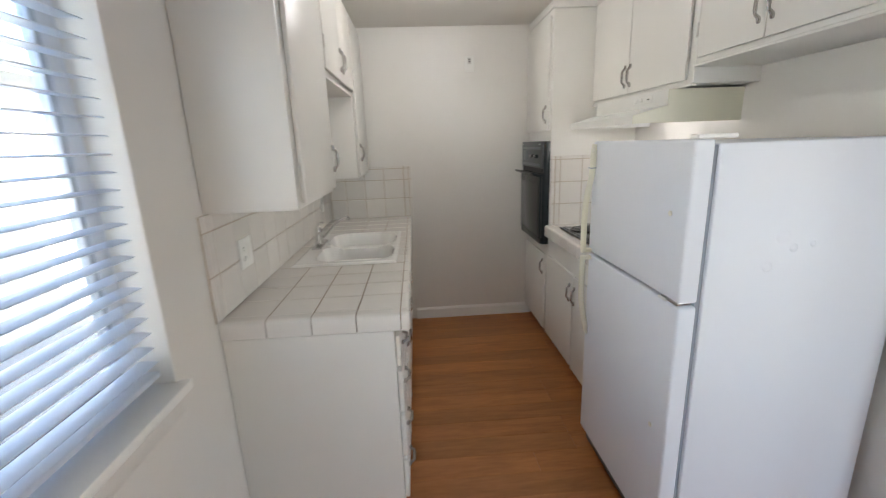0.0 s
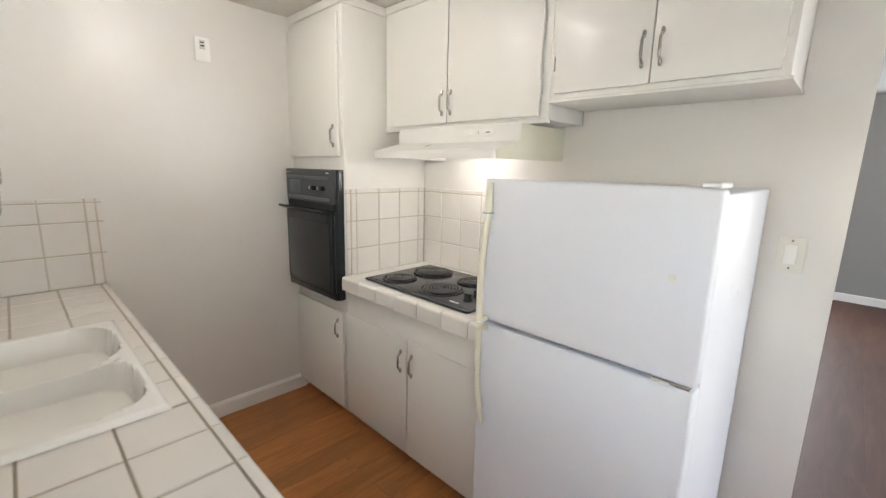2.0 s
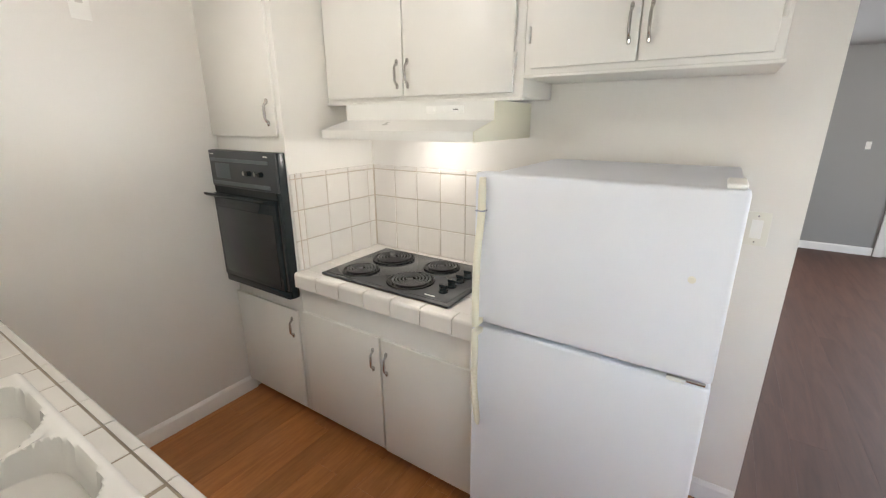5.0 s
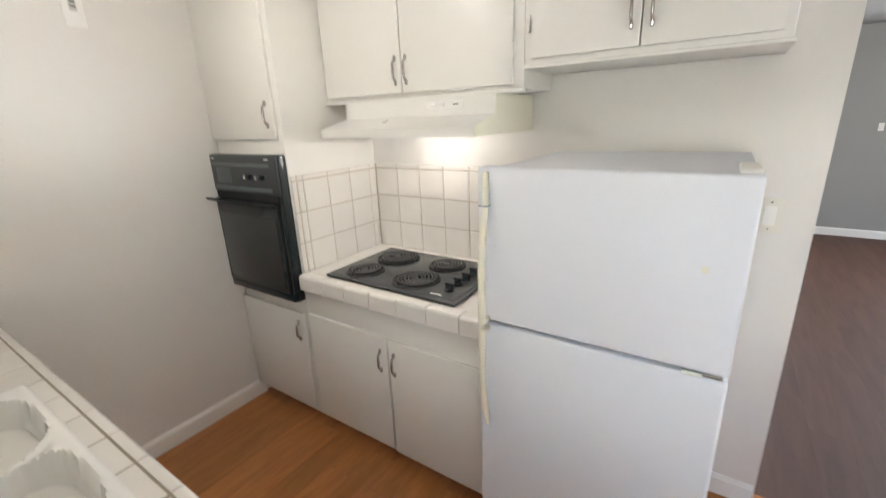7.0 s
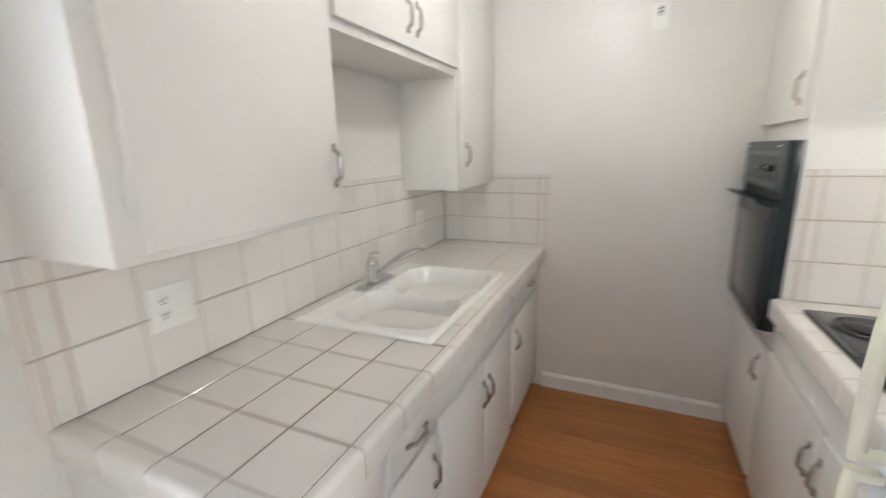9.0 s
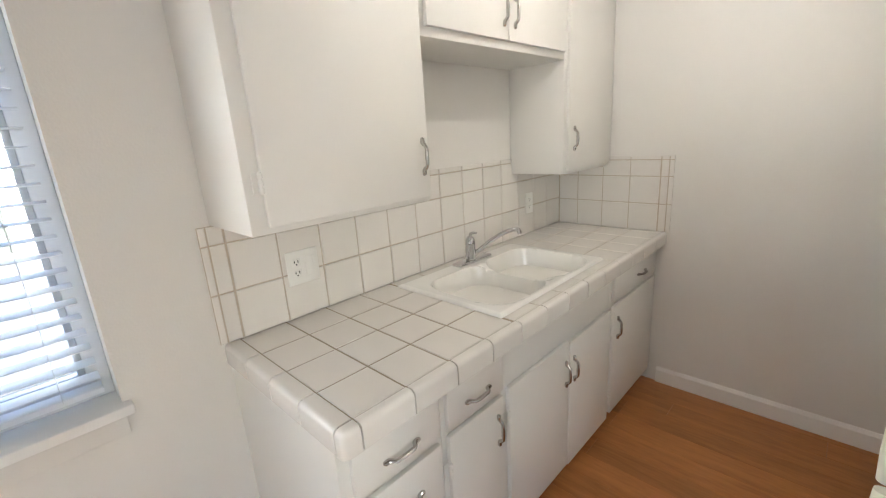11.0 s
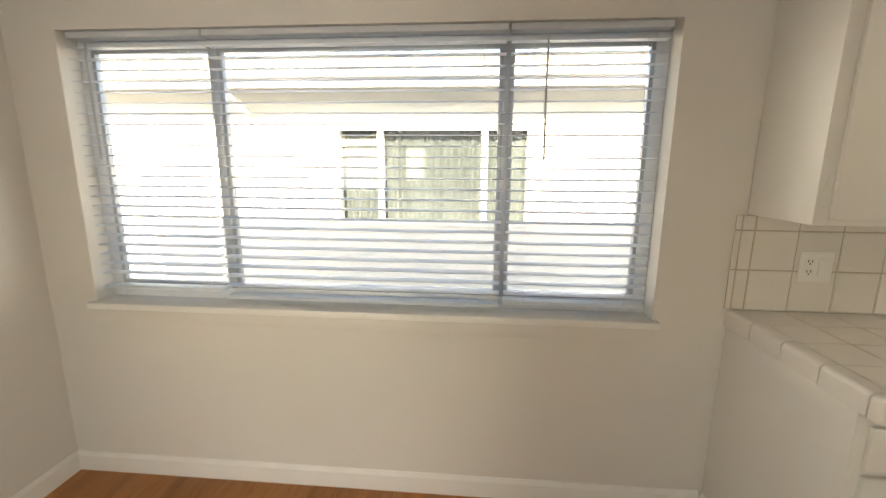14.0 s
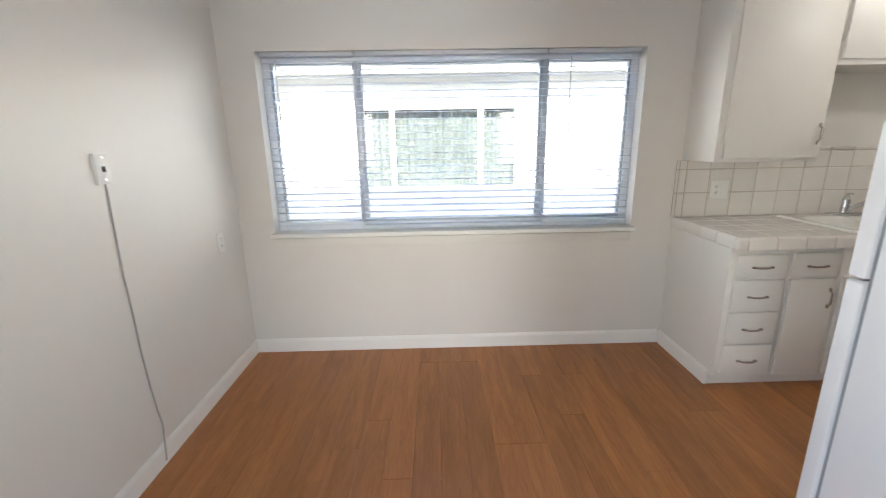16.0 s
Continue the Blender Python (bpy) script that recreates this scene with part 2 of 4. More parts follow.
def bm_extrude(poly, axis, a, b, bevel=0.0):
    """A closed outline in the two other axes, in order, drawn out along axis from a to b."""
    bm = bmesh.new()
    other = [k for k in range(3) if k != axis]

    def ring(w):
        out = []
        for p, q in poly:
            c = [0, 0, 0]
            c[axis], c[other[0]], c[other[1]] = w, p, q
            out.append(bm.verts.new(c))
        return out

    r1, r2 = ring(a), ring(b)
    bm.faces.new(r1[::-1])
    bm.faces.new(r2)
    for k in range(len(poly)):
        bm.faces.new((r1[k], r1[(k + 1) % len(poly)], r2[(k + 1) % len(poly)], r2[k]))
    if bevel:
        bmesh.ops.bevel(bm, geom=list(bm.edges), offset=bevel, segments=2, affect="EDGES")
    bmesh.ops.recalc_face_normals(bm, faces=list(bm.faces))
    return bm


def mesh_of(name, bm, material, smooth=True):
    bmesh.ops.recalc_face_normals(bm, faces=list(bm.faces))
    me = bpy.data.meshes.new(name)
    bm.to_mesh(me)
    bm.free()
    me.materials.append(material)
    if smooth:
        me.shade_smooth()
        me.set_sharp_from_angle(angle=radians(38))
    return me


def thing(name, place, label, category, group="", kind=""):
    o = new(name)
    o.location = place
    o.empty_display_size = 0.05
    return tagged(o, label, category, group, kind)


def attach(o, parent):
    o.parent = parent
    if parent.type == "EMPTY":
        o.matrix_parent_inverse = Matrix.Translation(-Vector(parent.location))
    return o


def part(name, bm, material, parent, label="", smooth=True):
    o = new(name, mesh_of(name, bm, material, smooth))
    attach(o, parent)
    return tagged(o, label)


def solid(name, bm, material, label, category, kind="", smooth=True):
    return tagged(new(name, mesh_of(name, bm, material, smooth)), label, category, "", kind)


def piece(name, me, m, parent):
    """One of many alike pieces on a shared mesh."""
    o = new(name, me)
    attach(o, parent)
    o.matrix_basis = m
    return o


# ---- plan, in metres ----
N, S, E, W, TOP = 2.088, -2.90, 2.24, 0.0, 2.357
T = 0.14
WIN_Y0, WIN_Y1, WIN_Z0, WIN_Z1 = -2.675, -0.280, 0.858, 1.982
DOOR_Y0, DOOR_Y1, DOOR_Z = -2.88, -0.46, 2.17
FAR_X, FAR_Y0, FAR_Y1 = 7.45, -5.0, 2.6

# ---- structure ----


def joined(boxes, bevel=0.0):
    bm = bmesh.new()
    for lo, hi in boxes:
        bm_box(lo, hi, bevel, bm=bm)
    return bm


solid("wall_west", joined([
    ((-T, S - T, 0), (0, N + T, WIN_Z0)), ((-T, S - T, WIN_Z1), (0, N + T, TOP)),
    ((-T, S - T, WIN_Z0), (0, WIN_Y0, WIN_Z1)), ((-T, WIN_Y1, WIN_Z0), (0, N + T, WIN_Z1))]),
    WALL, "white satin painted wall with a wide window opening", "wall", "structure", smooth=False)
solid("wall_north", bm_box((0, N, 0), (E, N + T, TOP)), WALL, "white satin painted end wall of the galley", "wall", "structure", smooth=False)
solid("wall_south", bm_box((0, S - T, 0), (E, S, TOP)), WALL, "white painted wall with a phone jack and an outlet", "wall", "structure", smooth=False)
solid("wall_east", joined([
    ((E, DOOR_Y1, 0), (E + T, N + T, TOP)), ((E, S - T, 0), (E + T, DOOR_Y0, TOP)), ((E, DOOR_Y0, DOOR_Z), (E + T, DOOR_Y1, TOP))]),
    WALL, "white painted wall with a wide opening to the next room", "wall", "structure", smooth=False)
solid("ceiling", bm_box((-T, S - T, TOP), (E + T, N + T, TOP + 0.12)), CEIL, "off-white painted kitchen ceiling", "ceiling", "structure", smooth=False)
floor = solid("floor", bm_box((-T, S - T, -0.10), (E + 0.07, N + T, -0.004)), FLOORGAP, "orange-brown wood-look plank floor", "floor", "structure", smooth=False)

# the next room
X2 = E + T
# East and south walls have unseen openings, made up to hold the fill lamps
solid("far_room_wall_east", joined([((FAR_X, FAR_Y0, 0), (FAR_X + T, -4.65, 2.45)), ((FAR_X, -4.65, 0), (FAR_X + T, -3.05, 0.9)), ((FAR_X, -4.65, 2.1), (FAR_X + T, -3.05, 2.45)), ((FAR_X, -3.05, 0), (FAR_X + T, 0.0, 2.45)), ((FAR_X, 1.8, 0), (FAR_X + T, FAR_Y1, 2.45)), ((FAR_X, 0.0, 0), (FAR_X + T, 1.8, 0.9)), ((FAR_X, 0.0, 2.1), (FAR_X + T, 1.8, 2.45))]), DIMGREY, "pale grey wall of the next room, colour darkened for dimness, with added lamp openings", "wall", "structure", smooth=False)
solid("far_room_wall_north", bm_box((X2, FAR_Y1, 0), (FAR_X, FAR_Y1 + T, 2.45)), DIMGREY, "pale wall of the next room, its dimness put into the colour", "wall", "structure", smooth=False)
solid("far_room_wall_south", joined([((X2, FAR_Y0 - T, 0), (3.0, FAR_Y0, 2.45)), ((4.8, FAR_Y0 - T, 0), (FAR_X, FAR_Y0, 2.45)), ((3.0, FAR_Y0 - T, 0), (4.8, FAR_Y0, 0.9)), ((3.0, FAR_Y0 - T, 2.1), (4.8, FAR_Y0, 2.45))]), DIMGREY, "pale wall of the next room, colour darkened for dimness, with an added lamp opening", "wall", "structure", smooth=False)
solid("far_room_wall_west", joined([((E, N + T, 0), (X2, FAR_Y1 + T, 2.45)), ((E, FAR_Y0 - T, 0), (X2, S - T, 2.45))]), DIMGREY, "pale wall beside the kitchen, its dimness put into the colour", "wall", "structure", smooth=False)
solid("far_room_ceiling", bm_box((X2, FAR_Y0, 2.45), (FAR_X, FAR_Y1, 2.57)), DIMGREY, "pale grey ceiling of the next room, its dimness put into the colour", "ceiling", "structure", smooth=False)
far_floor = solid("far_room_floor", bm_box((E + 0.07, FAR_Y0, -0.10), (FAR_X, FAR_Y1, -0.004)), FLOORGAP, "dark reddish-brown wood floor of the next room", "floor", "structure", smooth=False)


def baseboard(lo, hi, axis, face, name="baseboard", h=0.097):
    """Board along axis; face is the sign of the way it looks."""
    d = 0.014
    other = 1 - axis
    w0 = lo[other]
    a, b = (w0, w0 + face * d)
    poly = [(a, 0), (b, 0), (b, h - 0.018), (a + face * d * 0.55, h - 0.006), (a + face * d * 0.3, h), (a, h)]
    bm = bm_extrude(poly, axis, lo[axis], hi[axis])
    return solid(name, bm, TRIM, "white painted wooden baseboard with an eased top", "baseboard", "structure", smooth=False)


baseboard((0.66, N), (1.66, N), 0, -1)
baseboard((0, S), (0, -0.015), 1, 1)
baseboard((0.015, S), (E, S), 0, 1)
baseboard((0.015, 0.0), (0.556, 0.0), 0, -1)
baseboard((E, DOOR_Y1 + 0.005), (E, 0.42), 1, -1)
baseboard((FAR_X, -1.93), (FAR_X, FAR_Y1), 1, -1, h=0.10)

# door with its casing in the far wall
d1 = thing("door_1", (FAR_X, -2.4, 0), "white painted door in the next room, closed", "door", kind="structure")
part("door_panel", bm_box((FAR_X - 0.03, -2.86, 0.01), (FAR_X - 0.004, -2.02, 2.04), 0.004), TRIM, d1)
for y0, y1, z0, z1 in ((-2.02, -1.94, 0, 2.12), (-2.94, -2.86, 0, 2.12), (-2.86, -2.02, 2.045, 2.12)):
    part("casing", bm_box((FAR_X - 0.035, y0, z0), (FAR_X - 0.001, y1, z1), 0.004), TRIM, d1)
part("door_knob", bm_lathe([(0.012, 0), (0.012, 0.03), (0.028, 0.045), (0.028, 0.06), (0.01, 0.07)], (0, 0, 0)), CHROME, d1).matrix_basis = pose(FAR_X - 0.03, -2.08, 0.98, 0, -90, 0)

# ---- window: frame, panes, sill, apron, blinds ----
win = thing("window_1", (-0.1, -1.47, WIN_Z0), "three-part sliding window with grey aluminium frame, white sill and apron", "window", kind="structure")
MU = (-2.08, -0.885)
FX0, FX1 = -0.135, -0.095
for name, lo, hi in (
    ("window_frame", (FX0, WIN_Y0, WIN_Z0), (FX1, WIN_Y0 + 0.05, WIN_Z1)), ("window_frame", (FX0, WIN_Y1 - 0.05, WIN_Z0), (FX1, WIN_Y1, WIN_Z1)),
    ("window_frame", (FX0, WIN_Y0 + 0.05, WIN_Z0), (FX1, WIN_Y1 - 0.05, WIN_Z0 + 0.055)), ("window_frame", (FX0, WIN_Y0 + 0.05, WIN_Z1 - 0.045), (FX1, WIN_Y1 - 0.05, WIN_Z1)),
    ("mullion", (FX0, MU[0] - 0.014, WIN_Z0 + 0.055), (FX1 + 0.01, MU[0] + 0.014, WIN_Z1 - 0.045)), ("mullion", (FX0, MU[1] - 0.014, WIN_Z0 + 0.055), (FX1 + 0.01, MU[1] + 0.014, WIN_Z1 - 0.045)),
):
    part(name, bm_box(lo, hi, 0.004), FRAMEPAINT if name == "window_frame" else ALU, win)
for y0, y1 in ((WIN_Y0 + 0.05, MU[0] - 0.014), (MU[0] + 0.014, MU[1] - 0.014), (MU[1] + 0.014, WIN_Y1 - 0.05)):
    for a, b in (((FX0 + 0.008, y0, WIN_Z0 + 0.055), (FX1 - 0.004, y0 + 0.016, WIN_Z1 - 0.045)), ((FX0 + 0.008, y1 - 0.016, WIN_Z0 + 0.055), (FX1 - 0.004, y1, WIN_Z1 - 0.045)),
                 ((FX0 + 0.008, y0 + 0.016, WIN_Z0 + 0.055), (FX1 - 0.004, y1 - 0.016, WIN_Z0 + 0.08)), ((FX0 + 0.008, y0 + 0.016, WIN_Z1 - 0.067), (FX1 - 0.004, y1 - 0.016, WIN_Z1 - 0.045))):
        part("sash", bm_box(a, b, 0.002), ALU, win)
    pane = part("pane", bm_box((-0.117, y0 + 0.016, WIN_Z0 + 0.08), (-0.113, y1 - 0.016, WIN_Z1 - 0.067)), GLASS, win, smooth=False)
    pane.visible_shadow = False
part("window_sill", bm_box((-0.094, WIN_Y0 - 0.02, WIN_Z0 - 0.024), (0.035, WIN_Y1 + 0.02, WIN_Z0 + 0.005), 0.005), TRIM, win)
part("apron", bm_box((0.0, WIN_Y0, WIN_Z0 - 0.085), (0.014, WIN_Y1, WIN_Z0 - 0.030), 0.003), WALL, win)


def blind(y0, y1, z_bottom, tilt, rail_tilt, wand_y):
    b = thing("window_blind", (-0.045, (y0 + y1) / 2, WIN_Z1), "white horizontal slat blind, lowered with its slats open", "blind", "blinds in the window")
    xc = -0.045
    part("headrail", bm_box((xc - 0.028, y0 + 0.004, WIN_Z1 - 0.026), (xc + 0.028, y1 - 0.004, WIN_Z1 - 0.002), 0.003), SLAT, b)
    L = y1 - y0 - 0.014
    rows = []
    for k in range(7):
        u = -0.025 + 0.05 * k / 6
        rows.append((u, 0.0022 * (1 - (u / 0.025) ** 2)))
    poly = [(u, w + 0.0013) for u, w in rows] + [(u, w - 0.0013) for u, w in rows[::-1]]
    me = mesh_of("slat", bm_extrude(poly, 1, -L / 2, L / 2), SLAT)
    z = WIN_Z1 - 0.060
    while z > z_bottom + 0.03:
        piece("slat", me, pose(xc, (y0 + y1) / 2, z, 0, tilt + random.uniform(-1.2, 1.2), random.uniform(-0.08, 0.08)), b)
        z -= 0.0425
    part("bottom_rail", bm_box((xc - 0.026, y0 + 0.006, z_bottom), (xc + 0.026, y1 - 0.006, z_bottom + 0.017), 0.004), SLAT, b)
    count = 3 if y1 - y0 > 0.9 else 2
    for k in range(count):
        y = y0 + 0.09 + (y1 - y0 - 0.18) * k / (count - 1)
        for dx in (-0.027, 0.027):
            part("ladder_cord", bm_tube([(xc + dx, y, WIN_Z1 - 0.045), (xc + dx, y, z_bottom + 0.01)], 0.0009, 5), CORD, b)
    if wand_y is not None:
        part("tilt_wand", bm_tube([(xc + 0.042, wand_y, WIN_Z1 - 0.05), (xc + 0.045, wand_y, WIN_Z1 - 0.25), (xc + 0.047, wand_y + 0.004, WIN_Z1 - 0.50)], 0.004, 8), WAND, b)
    return b


blind(WIN_Y0 + 0.02, MU[0] - 0.004, 0.915, 3, 0, WIN_Y0 + 0.12)
blind(MU[0], MU[1], 0.885, 3, 0, None)
blind(MU[1] + 0.004, WIN_Y1 - 0.02, 0.90, 3, 0, -0.745)

# ---- outdoors ----
solid("ground", bm_box((-400, -400, -0.6), (400, 400, -0.35)), CONCRETE, "pale concrete ground between the houses", "ground", "structure", smooth=False)
# Unseen roof: west eave shades the neighbour, east overhang added to block sun
solid("unseen_house_roof", joined([((-0.55, S - 2.6, 2.60), (FAR_X + 2.6, FAR_Y1 + 0.6, 2.72))]), ROOF, "flat roof over the dwelling, unseen, with deep overhangs added to block sun", "roof", "structure", smooth=False)
NX = -3.5
nh = thing("neighbour_house", (NX - 2, -1.5, -0.35), "cream stucco neighbouring house with a deep eave and a slider window", "house")
NW = (-2.75, -0.36, 0.73, 1.93)
part("wall", joined([((NX - 0.2, -14, -0.35), (NX, NW[0], 2.6)), ((NX - 0.2, NW[1], -0.35), (NX, 11, 2.6)),
                     ((NX - 0.2, NW[0], -0.35), (NX, NW[1], NW[2])), ((NX - 0.2, NW[0], NW[3]), (NX, NW[1], 2.6))]), STUCCO, nh, smooth=False)
part("back_wall", joined([((NX - 7, -14, -0.35), (NX - 6.8, 11, 2.6)), ((NX - 6.8, -14, -0.35), (NX - 0.2, -13.8, 2.6)), ((NX - 6.8, 10.8, -0.35), (NX - 0.2, 11, 2.6))]), STUCCO, nh, smooth=False)
part("soffit", bm_box((NX, -14.3, 2.42), (NX + 0.42, 11.3, 2.45)), SOFFIT_SHADE, nh, smooth=False)
part("fascia", bm_box((NX + 0.42, -14.3, 2.30), (NX + 0.45, 11.3, 2.50), 0.004), FASCIA, nh)
part("gutter", bm_extrude([(NX + 0.45, 2.40), (NX + 0.52, 2.40), (NX + 0.55, 2.50), (NX + 0.45, 2.50)], 1, -14.3, 11.3), FASCIA, nh, smooth=False)
part("roof", bm_extrude([(NX + 0.50, 2.505), (NX + 0.50, 2.54), (NX - 3.4, 3.55), (NX - 7.2, 2.54), (NX - 7.2, 2.505), (NX - 3.4, 3.48)], 1, -14.4, 11.4), ROOF, nh, smooth=False)
part("downspout", bm_tube([(NX + 0.49, -3.85, 2.42), (NX + 0.49, -3.85, 2.33), (NX + 0.30, -3.83, 2.22), (NX + 0.06, -3.80, 2.08), (NX + 0.045, -3.80, 1.95), (NX + 0.045, -3.80, 1.80)], 0.038, 10), FASCIA, nh, "white painted downspout elbow")
nwin = part("window", joined([
    ((NX - 0.10, NW[0], NW[2]), (NX + 0.02, NW[0] + 0.06, NW[3])), ((NX - 0.10, NW[1] - 0.06, NW[2]), (NX + 0.02, NW[1], NW[3])),
    ((NX - 0.10, NW[0] + 0.06, NW[2]), (NX + 0.02, NW[1] - 0.06, NW[2] + 0.06)), ((NX - 0.10, NW[0] + 0.06, NW[3] - 0.05), (NX + 0.02, NW[1] - 0.06, NW[3])),
    ((NX - 0.08, -2.22, NW[2] + 0.06), (NX + 0.01, -2.15, NW[3] - 0.05)), ((NX - 0.08, -0.96, NW[2] + 0.06), (NX + 0.01, -0.88, NW[3] - 0.05))], 0.004), FASCIA, nh)
for y0, y1 in ((NW[0] + 0.06, -2.22), (-2.15, -0.96), (-0.88, NW[1] - 0.06)):
    part("pane", bm_box((NX - 0.05, y0, NW[2] + 0.06), (NX - 0.045, y1, NW[3] - 0.05)), GLASS, nwin, smooth=False)
curt = bmesh.new()
ys = [NW[0] + (NW[1] - NW[0]) * k / 120 for k in range(121)]
cols = [(curt.verts.new((NX - 0.15 + 0.018 * math.sin(k * 0.9 + math.sin(k * 0.31)), y, NW[2])), curt.verts.new((NX - 0.15 + 0.018 * math.sin(k * 0.9 + math.sin(k * 0.31)), y, NW[3]))) for k, y in enumerate(ys)]
for a, b in zip(cols, cols[1:]):
    curt.faces.new((a[0], b[0], b[1], a[1]))
part("curtain", curt, DRAPE, nwin, "dark green curtain behind the glass")

# ---- pulls, hinges ----
pull_pts = [(0.0025, 0, -0.060), (0.0035, 0, -0.056), (0.004, 0, -0.046), (0.006, 0, -0.042), (0.016, 0, -0.034), (0.020, 0, -0.028), (0.0205, 0, -0.024), (0.021, 0, 0), (0.0205, 0, 0.024), (0.020, 0, 0.028), (0.016, 0, 0.034), (0.006, 0, 0.042), (0.004, 0, 0.046), (0.0035, 0, 0.056), (0.0025, 0, 0.060)]
pull_rad = [0.0045, 0.0080, 0.0086, 0.0076, 0.0062, 0.0062, 0.0066, 0.0072, 0.0066, 0.0062, 0.0062, 0.0076, 0.0086, 0.0080, 0.0045]
PULL_MESH = mesh_of("handle", bm_tube(pull_pts, pull_rad, 10, 0.75, up=(0, 1, 0)), PULL)
hb = bm_cyl((0.006, 0, -0.027), (0.006, 0, 0.027), 0.0045, seg=10)
for z in (-0.018, 0.0, 0.018):
    bm_cyl((0.006, 0, z - 0.006), (0.006, 0, z + 0.006), 0.0065, seg=10, bm=hb)
bm_box((-0.008, -0.016, -0.024), (-0.004, 0.0, 0.024), bm=hb)
HINGE_MESH = mesh_of("hinge", hb, CAB)


def pull(parent, x, y, z, face, upright=True):
    """A bow pull on a front that looks along x (face = 1 or -1)."""
    rz = 0 if face > 0 else 180
    return piece("handle", PULL_MESH, pose(x, y, z, 0, 0, rz) @ (Matrix() if upright else pose(0, 0, 0, 90, 0, 0)), parent)


def leaf(name, cab, x, face, y0, y1, z0, z1, handle=None, upright=True, hinge_y=None):
    """A slab door or drawer front hung 3 mm clear of the cabinet's face."""
    x += face * 0.003
    a, b = sorted((x, x + face * 0.016))
    o = part(name, bm_box((a, y0, z0), (b, y1, z1), 0.003, 2), CAB, cab)
    if handle:
        pull(o, x + face * 0.0165, handle[0], handle[1], face, upright)
    if hinge_y is not None:
        for z in (z0 + 0.11, z1 - 0.11):
            piece("hinge", HINGE_MESH, pose(x + face * 0.012, hinge_y, z, 0, 0, 0 if face > 0 else 180), o)
    return o


# ---- west base cabinets ----
BX, DZ = 0.600, 0.852


def base_unit(y0, y1, label, toe=True):
    c = thing("base_cabinet", (BX / 2, (y0 + y1) / 2, 0), label, "cabinet", "cabinets under the sink counter")
    part("body", bm_box((0.003, y0 + 0.0005, 0.075), (BX, y1 - 0.0005, DZ - 0.002), 0.002), CAB, c)
    part("toe_kick", bm_box((0.003, y0 + 0.0005, 0.0), (0.553, y1 - 0.0005, 0.0745)), CAB, c, smooth=False)
    return c


c = base_unit(0.0, 0.33, "white painted base cabinet with four drawers")
for z0, z1 in ((0.694, 0.816), (0.498, 0.672), (0.300, 0.480), (0.104, 0.282)):
    leaf("drawer", c, BX, 1, 0.030, 0.312, z0, z1, (0.171, (z0 + z1) / 2 - 0.008), False)
c = base_unit(0.33, 0.62, "white painted base cabinet with a drawer over a door")
leaf("drawer", c, BX, 1, 0.345, 0.607, 0.690, 0.822, (0.476, 0.748), False)
leaf("door", c, BX, 1, 0.345, 0.607, 0.085, 0.672, (0.572, 0.56), True, 0.340)
c = base_unit(0.62, 1.485, "white painted sink cabinet with two doors, one sagging")
leaf("door", c, BX, 1, 0.640, 1.058, 0.085, 0.680, (1.028, 0.545), True, 0.634)
leaf("door", c, BX, 1, 1.066, 1.468, 0.075, 0.670, (1.096, 0.540), True, 1.474)
c = base_unit(1.485, N - 0.003, "white painted base cabinet with a drawer over a door")
leaf("drawer", c, BX, 1, 1.503, 2.060, 0.690, 0.822, (1.835, 0.755), False)
leaf("door", c, BX, 1, 1.503, 2.060, 0.085, 0.672, (1.545, 0.55), True)

# ---- west uppers ----
UX = 0.314


def upper(y0, y1, z0, x0, x1, label, group):
    c = thing("wall_cabinet", ((x0 + x1) / 2, (y0 + y1) / 2, z0), label, "cabinet", group)
    part("body", bm_box((x0, y0, z0), (x1, y1, TOP - 0.003), 0.003), CAB, c)
    return c


GW, GE = "upper cabinets over the sink", "upper cabinets over the stove"
c = upper(0.020, 0.630, 1.295, 0.003, UX, "white painted wall cabinet with one tall door", GW)
leaf("door", c, UX, 1, 0.060, 0.618, 1.314, 2.30, (0.590, 1.445), True, 0.054)
c = upper(0.631, 1.555, 1.812, 0.003, UX, "white painted short wall cabinet over the sink with two doors", GW)
leaf("door", c, UX, 1, 0.650, 1.088, 1.842, 2.30, (1.055, 1.945), True, 0.645)
leaf("door", c, UX, 1, 1.092, 1.540, 1.842, 2.30, (1.125, 1.945), True, 1.545)
c = upper(1.556, N - 0.003, 1.285, 0.003, UX, "white painted corner wall cabinet with one tall door", GW)
leaf("door", c, UX, 1, 1.580, 2.070, 1.302, 2.30, (1.625, 1.455), True)

# ---- east cabinets ----
EX = 1.645
c = thing("oven_cabinet", (1.94, 1.82, 0), "tall white painted cabinet that houses the wall oven", "cabinet")
Y0, Y1 = 1.522, N - 0.003
part("body", bm_box((EX, Y0, 0.075), (E - 0.003, Y1, 2.31), 0.003), CAB, c)
part("crown", bm_box((EX - 0.012, Y0 - 0.012, 2.311), (E - 0.003, Y1, TOP - 0.003), 0.003), CAB, c)
part("toe_kick", bm_box((EX + 0.05, Y0, 0), (E - 0.003, Y1, 0.074)), CAB, c, smooth=False)
leaf("door", c, EX, -1, 1.550, 2.085, 0.085, 0.675, (1.590, 0.575), True)
leaf("door", c, EX, -1, 1.550, 2.105, 1.557, 2.275, (1.590, 1.665), True)

c = thing("base_cabinet", (1.94, 0.98, 0), "white painted base cabinet under the cooktop with two doors", "cabinet")
part("body", bm_box((EX, 0.43, 0.075), (E - 0.003, 1.520, 0.832), 0.002), CAB, c)
